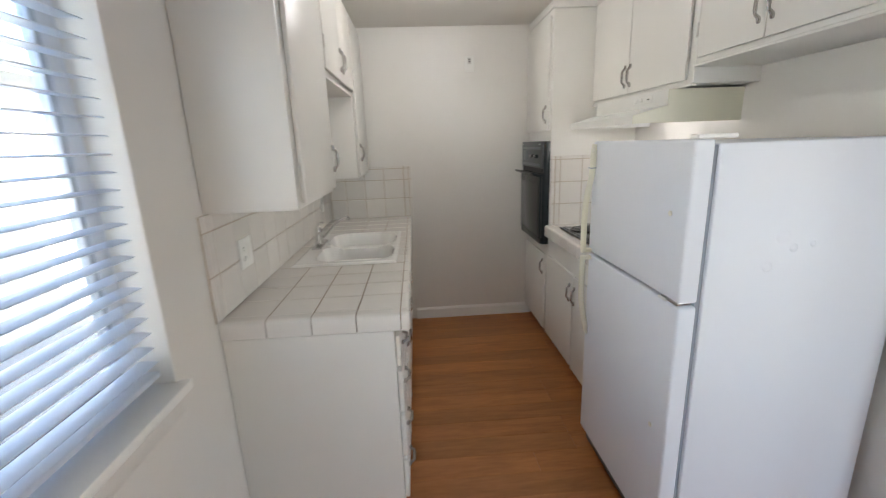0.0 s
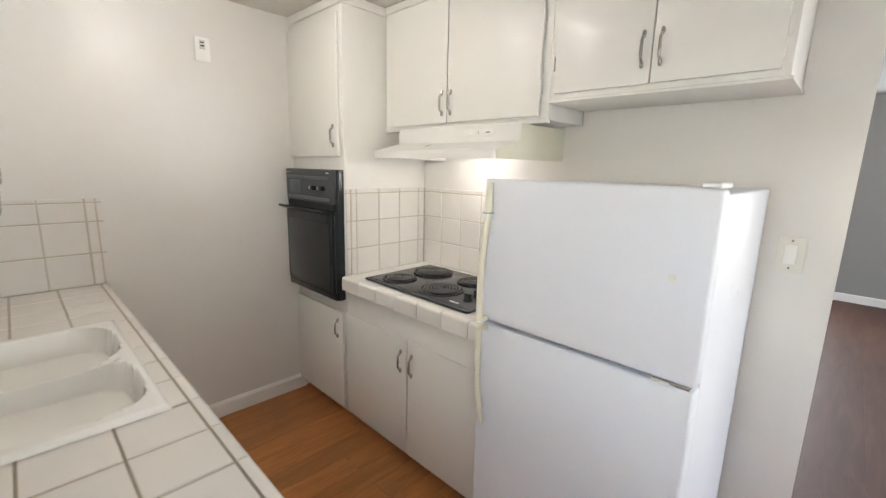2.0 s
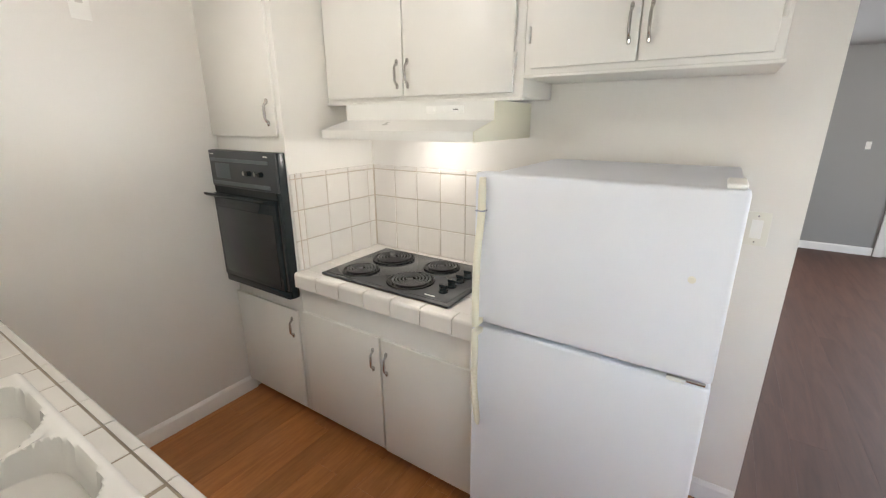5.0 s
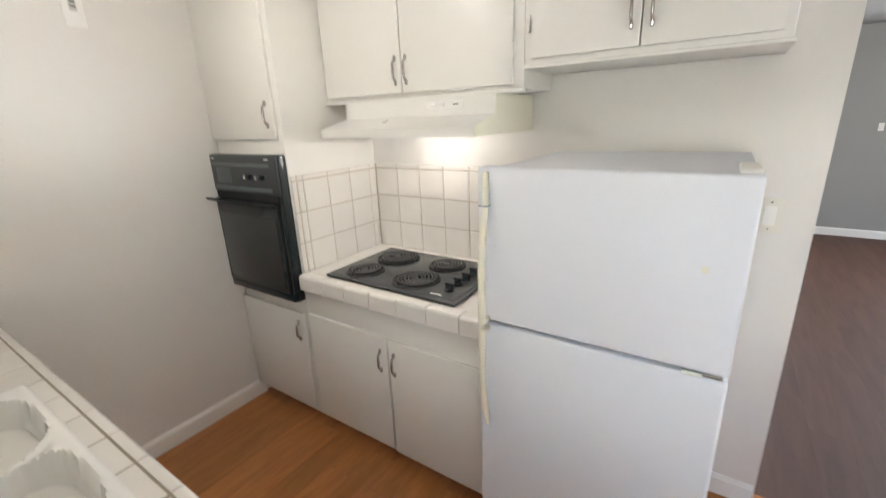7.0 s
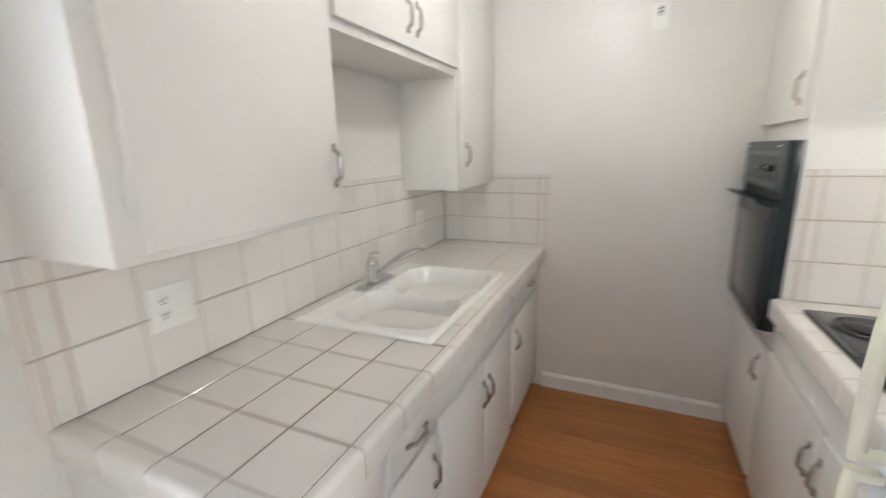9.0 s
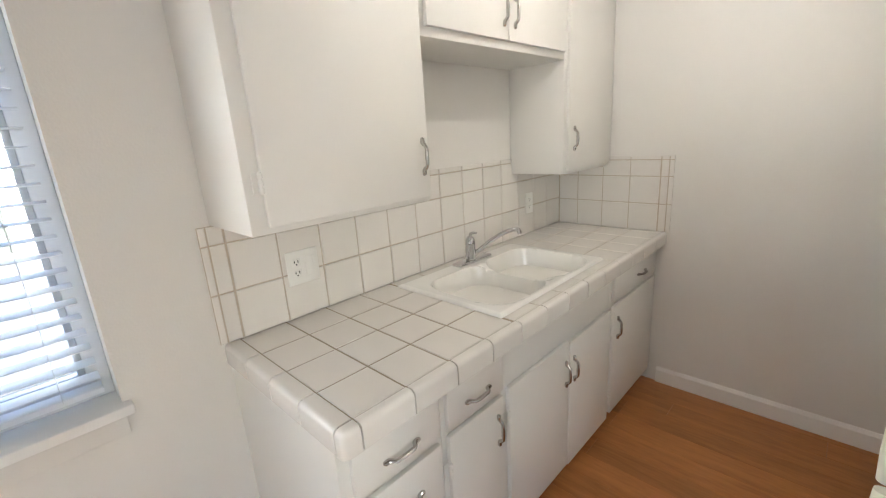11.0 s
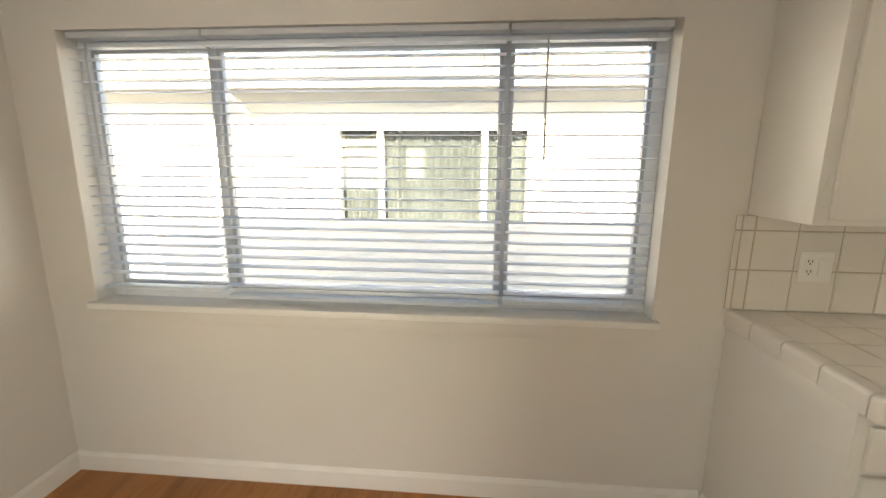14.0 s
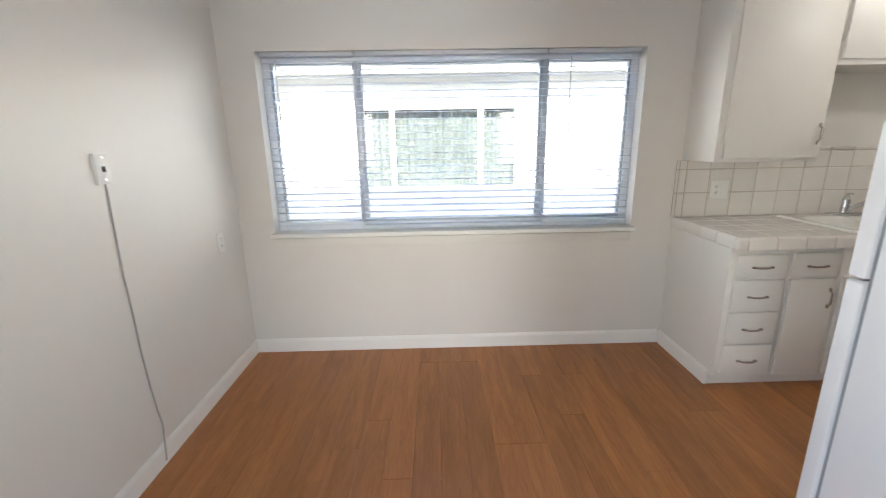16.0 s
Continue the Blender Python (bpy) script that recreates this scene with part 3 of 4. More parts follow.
part("toe_kick", bm_box((EX + 0.05, 0.43, 0), (E - 0.003, 1.520, 0.074)), CAB, c, smooth=False)
leaf("door", c, EX, -1, 0.985, 1.505, 0.085, 0.688, (1.020, 0.570), True)
leaf("door", c, EX, -1, 0.450, 0.972, 0.075, 0.686, (0.940, 0.570), True)

HX = 1.930
c = upper(0.475, 1.520, 1.712, HX, E - 0.003, "white painted wall cabinet over the range hood with two doors", GE)
part("crown", bm_box((HX - 0.014, 0.475, 2.315), (HX - 0.0005, 1.508, TOP - 0.004), 0.003), CAB, c)
part("bottom_rail", bm_box((HX - 0.010, 0.475, 1.700), (HX + 0.02, 1.520, 1.7115), 0.002), CAB, c)
leaf("door", c, HX, -1, 1.030, 1.495, 1.728, 2.31, (1.056, 1.820), True)
leaf("door", c, HX, -1, 0.512, 1.024, 1.728, 2.31, (0.998, 1.820), True, 0.504)
c = upper(-0.285, 0.474, 1.787, HX, E - 0.003, "white painted short wall cabinet over the refrigerator with two doors", GE)
part("crown", bm_box((HX - 0.014, -0.297, 2.315), (HX - 0.0005, 0.474, TOP - 0.004), 0.003), CAB, c)
part("bottom_rail", bm_box((HX - 0.010, -0.292, 1.775), (E - 0.004, 0.474, 1.7865), 0.003), CAB, c)
leaf("door", c, HX, -1, 0.092, 0.445, 1.806, 2.31, (0.118, 1.915), True, 0.452)
leaf("door", c, HX, -1, -0.262, 0.087, 1.806, 2.31, (0.060, 1.915), True, -0.269)

# ---- range hood ----
h = thing("range_hood", (2.0, 1.02, 1.56), "white enamel range hood with an aged yellowish side, lamp on", "range hood")
HY0, HY1, HF, HU = 0.562, 1.346, 1.716, 1.880
part("shell", bm_extrude([(E - 0.003, 1.699), (HU, 1.699), (HU, 1.630), (HF, 1.588), (HF, 1.552), (HF + 0.012, 1.552), (HF + 0.012, 1.580), (HU + 0.014, 1.620), (E - 0.003, 1.620)], 1, HY0 + 0.004, HY1 - 0.004, 0.0015), HOOD, h)
for y0, y1, mm in ((HY0, HY0 + 0.004, HOODSIDE), (HY1 - 0.004, HY1, HOOD)):
    part("side_panel", bm_extrude([(E - 0.003, 1.699), (HU - 0.002, 1.699), (HU - 0.002, 1.630), (HF, 1.588), (HF, 1.552), (E - 0.003, 1.552)], 1, y0, y1), mm, h, "yellowed enamel side" if mm is HOODSIDE else "", smooth=False)
part("switch_panel", bm_box((HU - 0.003, 0.70, 1.655), (HU - 0.0005, 0.88, 1.685), 0.001), PLASTIC, h)
for y in (0.80, 0.845):
    part("rocker_switch", bm_box((HU - 0.009, y - 0.012, 1.662), (HU - 0.0032, y + 0.012, 1.680), 0.002), PLASTIC, h)
part("maker_mark", bm_box((HU - 0.0045, 0.725, 1.668), (HU - 0.0032, 0.748, 1.672)), SLOT, h, smooth=False)
part("lamp_lens", bm_box((1.90, 0.86, 1.603), (2.03, 1.08, 1.6185), 0.006), HOODLED, h, "lit lamp lens")
part("filter", bm_box((2.06, 0.64, 1.606), (2.21, 1.29, 1.6185), 0.003), STRIP, h)

# ---- wall oven ----
o = thing("wall_oven", (1.61, 1.81, 0.76), "black built-in wall oven with a glass door", "oven")
OY0, OY1, OX = 1.528, 2.086, 1.588
part("casing", bm_box((OX + 0.012, OY0, 0.757), (EX - 0.001, OY1, 1.486), 0.004), BLACK, o)
panel = part("control_panel", bm_box((OX, OY0 + 0.002, 1.300), (OX + 0.0115, OY1 - 0.002, 1.484), 0.003), DARKGREY, o)
part("trim_strip", bm_box((OX - 0.006, OY0 + 0.055, 1.430), (OX - 0.0002, OY1 - 0.02, 1.446), 0.002), STRIP, panel)
part("trim_strip", bm_box((OX - 0.006, OY0 + 0.055, 1.312), (OX - 0.0002, OY1 - 0.02, 1.330), 0.002), STRIP, panel)
part("clock", bm_box((OX - 0.003, 1.905, 1.345), (OX - 0.0002, 2.035, 1.420), 0.002), STRIP, panel, "grey clock dial")
for y in (1.640, 1.672, 1.735, 1.762):
    part("knob", bm_cyl((OX - 0.022, y, 1.382), (OX - 0.0002, y, 1.382), 0.011, 0.013, 16, bevel=0.002), CHROME if y in (1.672, 1.762) else BLACK, panel)
for y in (1.60, 2.055):
    part("maker_mark", bm_box((OX - 0.0012, y - 0.016, 1.464), (OX - 0.0002, y + 0.016, 1.469)), PLASTIC, panel, smooth=False)
door = part("door", bm_box((OX - 0.008, OY0 + 0.030, 0.800), (OX + 0.0115, OY1 - 0.002, 1.262), 0.004), BLACK, o)
part("door_glass", bm_box((OX - 0.0105, OY0 + 0.055, 0.825), (OX - 0.0082, OY1 - 0.028, 1.190), 0.001), OVENGLASS, door)
part("handle", bm_extrude([(OX - 0.0085, 1.238), (OX - 0.050, 1.252), (OX - 0.062, 1.262), (OX - 0.062, 1.270), (OX - 0.046, 1.268), (OX - 0.0085, 1.259)], 1, OY0 + 0.04, OY1 - 0.006, 0.002), BLACK, door)
part("vent_gap", bm_box((OX + 0.006, OY0 + 0.03, 1.264), (OX + 0.0118, OY1 - 0.004, 1.298)), SLOT, o, smooth=False)
part("lower_trim", bm_box((OX - 0.004, OY0 + 0.004, 0.759), (OX + 0.0115, OY1 - 0.004, 0.797), 0.004), BLACK, o)
part("side_trim", bm_box((OX + 0.001, OY0 + 0.002, 0.80), (OX + 0.0115, OY0 + 0.028, 1.262), 0.002), BLACK, o)

# ---- cooktop ----
CZ = 0.902
ck = thing("cooktop", (1.93, 1.02, CZ), "black enamel electric cooktop with four coil burners", "cooktop")
KX0, KX1, KY0, KY1 = 1.672, 2.165, 0.640, 1.385
part("top", bm_box((KX0, KY0, CZ + 0.0005), (KX1, KY1, CZ + 0.012), 0.006, 3), COOK, ck)
part("lip", bm_box((KX0 + 0.02, KY0 + 0.02, CZ + 0.0122), (KX1 - 0.02, KY1 - 0.02, CZ + 0.0145), 0.002), COOK, ck)


def burner(x, y, r):
    z = CZ + 0.015
    pan = part("drip_pan", bm_lathe([(r + 0.017, 0.0), (r + 0.016, 0.006), (r + 0.010, 0.007), (r + 0.004, 0.001), (r * 0.3, 0.0005)], (x, y, z), 40), PAN, ck)
    pts = []
    turns = int(r / 0.0185)
    for k in range(turns * 28 + 1):
        a = 2 * math.pi * k / 28
        rr = 0.014 + (r - 0.016) * k / (turns * 28)
        pts.append((x + rr * math.cos(a), y + rr * math.sin(a), z + 0.011))
    part("coil", bm_tube(pts, 0.0040, 8, 0.9, up=(0, 0, 1)), COIL, pan)
    part("coil_cap", bm_cyl((x, y, z + 0.006), (x, y, z + 0.012), 0.012, seg=20, bevel=0.001), COIL, pan)


burner(1.793, 1.232, 0.076)
burner(2.024, 1.211, 0.096)
burner(1.809, 0.933, 0.096)
burner(2.040, 0.912, 0.076)
for k in range(4):
    y = 0.735
    x = 1.78 + 0.07 * k
    kb = part("knob", bm_lathe([(0.022, 0), (0.022, 0.006), (0.017, 0.010), (0.015, 0.022), (0.005, 0.024)], (x, y, CZ + 0.0146), 20), BLACK, ck)
    part("grip", bm_box((x - 0.005, y - 0.020, CZ + 0.034), (x + 0.005, y + 0.020, CZ + 0.048), 0.003), BLACK, kb)
part("maker_mark", bm_box((1.715, 0.735, CZ + 0.0146), (1.721, 0.79, CZ + 0.0152)), PLASTIC, ck, smooth=False)

# ---- refrigerator ----
f = thing("refrigerator", (1.86, 0.08, 0), "white top-freezer refrigerator with cream handles and dented side", "refrigerator")
RX, RY0, RY1, RT, RS = 1.478, -0.254, 0.422, 1.480, 0.990
cb = bm_box((RX + 0.078, RY0 + 0.004, 0.03), (E - 0.05, RY1 - 0.004, RT - 0.012), 0.006, 3)
part("body", cb, FRIDGE, f)
part("gasket", bm_box((RX + 0.0605, RY0 + 0.015, 0.08), (RX + 0.0775, RY1 - 0.015, RT - 0.018)), GASKET, f, smooth=False)
part("grille", bm_box((RX + 0.03, RY0 + 0.01, 0.012), (RX + 0.064, RY1 - 0.01, 0.075), 0.004), DARKGREY, f)
dr = {}
for nm, z0, z1 in (("freezer_door", RS + 0.006, RT), ("fridge_door", 0.085, RS - 0.006)):
    dr[nm] = part(nm, bm_box((RX, RY0, z0), (RX + 0.060, RY1, z1), 0.009, 3), FRIDGE, f)
HY = RY1 - 0.030
part("handle", bm_tube([(RX - 0.008, HY, RT - 0.012), (RX - 0.010, HY, RT - 0.05), (RX - 0.011, HY, RT - 0.11), (RX - 0.016, HY, RT - 0.15), (RX - 0.026, HY, RT - 0.20), (RX - 0.035, HY, RT - 0.26), (RX - 0.038, HY, RT - 0.34), (RX - 0.038, HY, RS + 0.05), (RX - 0.037, HY, RS + 0.008)], [0.011, 0.0135, 0.0135, 0.013, 0.013, 0.013, 0.013, 0.013, 0.012], 12, 0.85, up=(0, 1, 0)), CREAM, dr["freezer_door"], "yellowed plastic bow handle")
part("handle_foot", bm_box((RX - 0.037, HY - 0.011, RS + 0.008), (RX - 0.0005, HY + 0.011, RS + 0.026), 0.004), CREAM, dr["freezer_door"])
part("handle_band", bm_box((RX - 0.026, HY - 0.0145, RT - 0.112), (RX - 0.001, HY + 0.0145, RT - 0.108), 0.001), GASKET, dr["freezer_door"])
part("handle", bm_tube([(RX - 0.037, HY, RS - 0.008), (RX - 0.038, HY, RS - 0.05), (RX - 0.038, HY, RS - 0.16), (RX - 0.036, HY, RS - 0.22), (RX - 0.027, HY, RS - 0.28), (RX - 0.016, HY, RS - 0.33), (RX - 0.008, HY, RS - 0.37), (RX - 0.004, HY, RS - 0.39)], [0.012, 0.013, 0.013, 0.013, 0.013, 0.013, 0.011, 0.006], 12, 0.85, up=(0, 1, 0)), CREAM, dr["fridge_door"], "yellowed plastic bow handle")
part("handle_foot", bm_box((RX - 0.037, HY - 0.011, RS - 0.026), (RX - 0.0005, HY + 0.011, RS - 0.008), 0.004), CREAM, dr["fridge_door"])
part("hinge_cover", bm_box((RX + 0.012, RY0 + 0.008, RT + 0.0005), (RX + 0.13, RY0 + 0.048, RT + 0.014), 0.005, 3), PLASTIC, f)
part("hinge_plate", bm_box((RX + 0.004, RY0 + 0.012, RS - 0.0045), (RX + 0.048, RY0 + 0.10, RS + 0.0045), 0.001), CHROME, f)
part("hinge_pin_cover", bm_box((RX - 0.008, RY0 + 0.055, RS - 0.005), (RX - 0.0005, RY0 + 0.10, RS + 0.005), 0.003), PLASTIC, f)
for y, z in ((-0.172, 1.262), (-0.172, 0.52)):
    part("plug", bm_cyl((RX - 0.004, y, z), (RX - 0.0002, y, z), 0.009, seg=16, bevel=0.0015), IVORY, dr["freezer_door"] if z > 1 else dr["fridge_door"])
for x, z, r in ((1.78, 1.19, 0.020), (1.82, 1.155, 0.014), (1.745, 1.10, 0.016), (1.88, 1.165, 0.010)):
    part("dent", bm_lathe([(r, 0), (r * 0.8, 0.0012), (r * 0.45, 0.003), (r * 0.1, 0.0036)], (0, 0, 0), 20), FRIDGE, f, "raised dent in the side").matrix_basis = pose(x, RY0 + 0.0038, z, 90, 0, 0)
for x in (RX + 0.10, E - 0.10):
    for y in (RY0 + 0.05, RY1 - 0.05):
        part("foot", bm_cyl((x, y, 0.0), (x, y, 0.032), 0.018, seg=14), SLOT, f)

# ---- sink ----
SX0, SX1, SY0, SY1, SZ = 0.065, 0.588, 0.648, 1.440, 0.922


def sink_height(x, y):
    """Rolled rim, flat faucet ledge, two rounded basins."""
    edge = min(x - SX0, SX1 - x, y - SY0, SY1 - y)
    z = 0.011 * min(1.0, math.sqrt(max(edge, 0.0) / 0.014)) if edge < 0.014 else 0.011
    for yc in (0.868, 1.220):
        u = abs((x - 0.362) / 0.200)
        v = abs((y - yc) / 0.173)
        d = (u ** 4.0 + v ** 4.0) ** 0.25
        if d < 1.0:
            k = min(1.0, (1.0 - d) / 0.26)
            z -= 0.15 * (1 - (1 - k) ** 2.4)
    rib = max(0.0, 1.0 - abs(y - 1.044) / 0.03) * max(0.0, 1.0 - (abs(x - 0.362) / 0.185) ** 6)
    z -= 0.022 * rib
    return SZ + z


sk = thing("sink", (0.34, 1.025, SZ), "white enamel double-bowl drop-in sink", "sink")
bm = bmesh.new()
NXG, NYG = 76, 112
gv = [[bm.verts.new((SX0 + (SX1 - SX0) * a / NXG, SY0 + (SY1 - SY0) * b / NYG, sink_height(SX0 + (SX1 - SX0) * a / NXG, SY0 + (SY1 - SY0) * b / NYG))) for b in range(NYG + 1)] for a in range(NXG + 1)]
for a in range(NXG):
    for b in range(NYG):
        bm.faces.new((gv[a][b], gv[a + 1][b], gv[a + 1][b + 1], gv[a][b + 1]))
part("basin", bm, SINK, sk)
for yc in (0.868, 1.220):
    part("drain", bm_lathe([(0.042, 0), (0.042, 0.003), (0.034, 0.004), (0.028, 0.001), (0.004, 0.001)], (0.362, yc, SZ - 0.1385), 28), CHROME, sk)

fc = thing("faucet", (0.135, 1.06, SZ + 0.011), "chrome single-lever kitchen faucet with a swivel spout", "faucet")
FZ = SZ + 0.0112
part("base_plate", bm_box((0.098, 0.945, FZ), (0.152, 1.175, FZ + 0.016), 0.007, 3), CHROME, fc)
FB = (0.125, 1.050)
part("body", bm_lathe([(0.024, 0), (0.023, 0.03), (0.022, 0.055), (0.023, 0.07), (0.022, 0.085), (0.016, 0.102), (0.006, 0.110)], (*FB, FZ + 0.0162), 28), CHROME, fc)
part("lever", bm_tube([(FB[0], FB[1], FZ + 0.120), (FB[0] + 0.002, FB[1], FZ + 0.136), (FB[0] + 0.018, FB[1] + 0.006, FZ + 0.141), (FB[0] + 0.03, FB[1] + 0.01, FZ + 0.140)], [0.007, 0.007, 0.006, 0.004], 10, up=(0, 1, 0)), CHROME, fc)
tip = (0.275, 1.225)
spout = [(FB[0] + (tip[0] - FB[0]) * s, FB[1] + (tip[1] - FB[1]) * s, FZ + z) for s, z in ((0.08, 0.040), (0.2, 0.058), (0.4, 0.092), (0.6, 0.118), (0.78, 0.134), (0.9, 0.139), (0.98, 0.136), (1.0, 0.126), (1.0, 0.118))]
part("spout", bm_tube(spout, [0.011, 0.011, 0.0105, 0.010, 0.010, 0.010, 0.0105, 0.011, 0.011], 14), CHROME, fc)

# ---- plates, jack, cable ----


def plate(name, m, w, h, label, category, thick=0.006, material=None):
    t = new(name)
    t.matrix_basis = m
    t.empty_display_size = 0.03
    tagged(t, label, category)

    def add(nm, bm, material):
        o = new(nm, mesh_of(nm, bm, material))
        o.parent = t
        return o

    add("face_plate", bm_box((0.0005, -w / 2, -h / 2), (thick, w / 2, h / 2), 0.002), material or PLASTIC)
    return add


def receptacle(add, y):
    for z in (-0.0195, 0.0195):
        add("socket", bm_box((0.0062, y - 0.016, z - 0.014), (0.0075, y + 0.016, z + 0.014), 0.001), PLASTIC)
        for dy in (-0.0065, 0.0065):
            add("slot", bm_box((0.0076, y + dy - 0.0016, z - 0.001), (0.0079, y + dy + 0.0016, z + 0.008)), SLOT)
        add("slot", bm_cyl((0.0076, y, z - 0.007), (0.0079, y, z - 0.007), 0.003, seg=10), SLOT)


add = plate("outlet_plate", pose(0.0095, 0.285, 1.10), 0.118, 0.118, "white two-gang plate with an outlet and a rocker switch", "outlet")
receptacle(add, -0.024)
add("rocker", bm_box((0.0062, 0.008, -0.034), (0.009, 0.040, 0.034), 0.002), PLASTIC)
add = plate("outlet_plate", pose(0.0095, 1.72, 1.10), 0.072, 0.118, "white outlet plate on the tile", "outlet")
receptacle(add, 0)
add = plate("outlet_plate", pose(0.28, S, 0.872, 0, 0, 90), 0.072, 0.118, "white outlet plate on the painted wall", "outlet")
receptacle(add, 0)
add = plate("light_switch", pose(E, -0.332, 1.246, 0, 0, 180), 0.078, 0.125, "white rocker light switch on an ivory plate", "switch", 0.006, IVORY)
add("rocker", bm_box((0.0062, -0.017, -0.034), (0.010, 0.017, 0.034), 0.002), PLASTIC)
for z in (-0.048, 0.048):
    add("screw", bm_cyl((0.006, 0, z), (0.0072, 0, z), 0.0035, seg=10), PULL)
add = plate("outlet_plate", pose(1.165, N, 2.085, 0, 0, -90), 0.072, 0.118, "white clock outlet plate high on the wall", "outlet")
add("recess", bm_box((0.0062, -0.013, 0.000), (0.0072, 0.013, 0.046), 0.001), mat("recess_grey", (0.62, 0.60, 0.56), 0.6))
for z in (0.018, 0.034):
    add("slot", bm_box((0.0073, -0.009, z - 0.003), (0.0078, 0.009, z + 0.003)), SLOT)
add = plate("phone_jack", pose(1.085, S, 1.36, 0, 0, 90), 0.072, 0.118, "white phone jack plate with a loose cable below", "phone jack", 0.016)
add("socket", bm_box((0.0162, -0.010, -0.012), (0.0175, 0.010, 0.010), 0.001), SLOT)
for z in (-0.042, 0.042):
    add("stud", bm_cyl((0.016, 0, z), (0.0175, 0, z), 0.005, seg=12), PULL)
solid("phone_cable", bm_tube([(1.075, S + 0.004, 1.305), (1.080, S + 0.004, 1.15), (1.087, S + 0.004, 0.93), (1.081, S + 0.004, 0.75), (1.081, S + 0.004, 0.58), (1.071, S + 0.004, 0.40), (1.057, S + 0.004, 0.26), (1.045, S + 0.004, 0.19), (1.057, S + 0.010, 0.15), (1.075, S + 0.018, 0.10), (1.085, S + 0.018, 0.02)], 0.003, 6), WIRE, "thin grey phone cable stapled down the wall", "cable")
add = plate("thermostat", pose(FAR_X, -1.626, 1.33, 0, 0, 180), 0.05, 0.09, "small white wall thermostat in the next room", "thermostat")

# ---- ceiling lamp ----
cl = thing("ceiling_light", LAMP, "flush ceiling light with a lit glass bowl and finial", "ceiling light")
part("canopy", bm_lathe([(0.075, 0), (0.078, -0.012), (0.062, -0.028), (0.02, -0.03)], (LAMP[0], LAMP[1], TOP - 0.001), 32), CHROME, cl)
part("bulb", bm_lathe([(0.014, -0.030), (0.016, -0.045), (0.030, -0.065), (0.032, -0.085), (0.022, -0.108), (0.005, -0.118)], (LAMP[0], LAMP[1], TOP - 0.001), 24), LED, cl).visible_shadow = False

# ---- tiled counters ----


def tile_mesh(sx, sy, h=0.007, r=0.0022):
    """A flat glazed tile with eased edges, its underside at z = 0."""
    bm = bmesh.new()
    lv = [[(-sx / 2, -sy / 2), (sx / 2, -sy / 2), (sx / 2, sy / 2), (-sx / 2, sy / 2)],
          [(-sx / 2, -sy / 2), (sx / 2, -sy / 2), (sx / 2, sy / 2), (-sx / 2, sy / 2)],
          [(-sx / 2 + r, -sy / 2 + r), (sx / 2 - r, -sy / 2 + r), (sx / 2 - r, sy / 2 - r), (-sx / 2 + r, sy / 2 - r)]]
    rings = [[bm.verts.new((x, y, z)) for x, y in ring] for ring, z in zip(lv, (0, h - r, h))]
    for a, b in zip(rings, rings[1:]):
        for k in range(4):
            bm.faces.new((a[k], a[(k + 1) % 4], b[(k + 1) % 4], b[k]))
    bm.faces.new(rings[-1])
    return mesh_of("tile", bm, TILE, smooth=False)


TILES = {}


def beds(parent, material, boxes):
    for lo, hi in boxes:
        part("grout_bed", bm_box(lo, hi), material, parent, smooth=False)



def tile(parent, m, sx, sy):
    key = (round(sx, 4), round(sy, 4))
    if key not in TILES:
        TILES[key] = tile_mesh(sx, sy)
    tw = pose(0, 0, random.uniform(-0.0004, 0.0004), random.uniform(-0.15, 0.15), random.uniform(-0.15, 0.15), 0)
    return piece("tile", TILES[key], m @ tw, parent)


def runs(a, b, first, pitch, g=0.0045, least=0.012):
    """Spans between joints from a to b, with joints at first + k * pitch."""
    cuts = [a] + [first + k * pitch for k in range(60) if a + 0.004 < first + k * pitch < b - 0.004] + [b]
    return [(p + g / 2, q - g / 2) for p, q in zip(cuts, cuts[1:]) if q - p > least]


def cap_mesh(length, w, drop, r=0.016):
    """A rounded edge tile: profile in x (outwards) and z, along y, its top at z = 0."""
    poly = [(-w, -0.008), (-w, 0.0)]
    for k in range(6):
        a = math.pi / 2 * (1 - k / 5)
        poly.append((-r + r * math.cos(a), -r + r * math.sin(a)))
    poly += [(0, -drop), (-0.009, -drop), (-0.009, -0.012), (-0.016, -0.008)]
    bm = bm_extrude(poly, 1, -length / 2, length / 2)
    return mesh_of("edge_tile", bm, TILE)


# west counter: substrate, flat tiles, edge tiles
CW = 0.92
TX = 0.660
wc = thing("countertop", (0.33, 1.05, CW), "cream glazed tile countertop with brown grout and rounded edge tiles", "countertop")
beds(wc, GROUT, [((0.001, 0.004, DZ), (SX0 + 0.02, N - 0.002, CW - 0.0085)), ((SX0 + 0.02, 0.004, DZ), (SX1 - 0.02, SY0 + 0.02, CW - 0.0085)),
                    ((SX0 + 0.02, SY1 - 0.02, DZ), (SX1 - 0.02, N - 0.002, CW - 0.0085)), ((SX1 - 0.02, 0.004, DZ), (TX - 0.012, N - 0.002, CW - 0.0085))])
beds(wc, GROUT, [((0.001, 0.004, CW - 0.0084), (SX0 + 0.015, N - 0.002, CW - 0.0018)), ((SX0 + 0.015, 0.004, CW - 0.0084), (SX1 - 0.015, SY0 + 0.015, CW - 0.0018)),
                        ((SX0 + 0.015, SY1 - 0.015, CW - 0.0084), (SX1 - 0.015, N - 0.002, CW - 0.0018)), ((SX1 - 0.015, 0.004, CW - 0.0084), (TX - 0.02, N - 0.002, CW - 0.0018))])
P = 0.1548
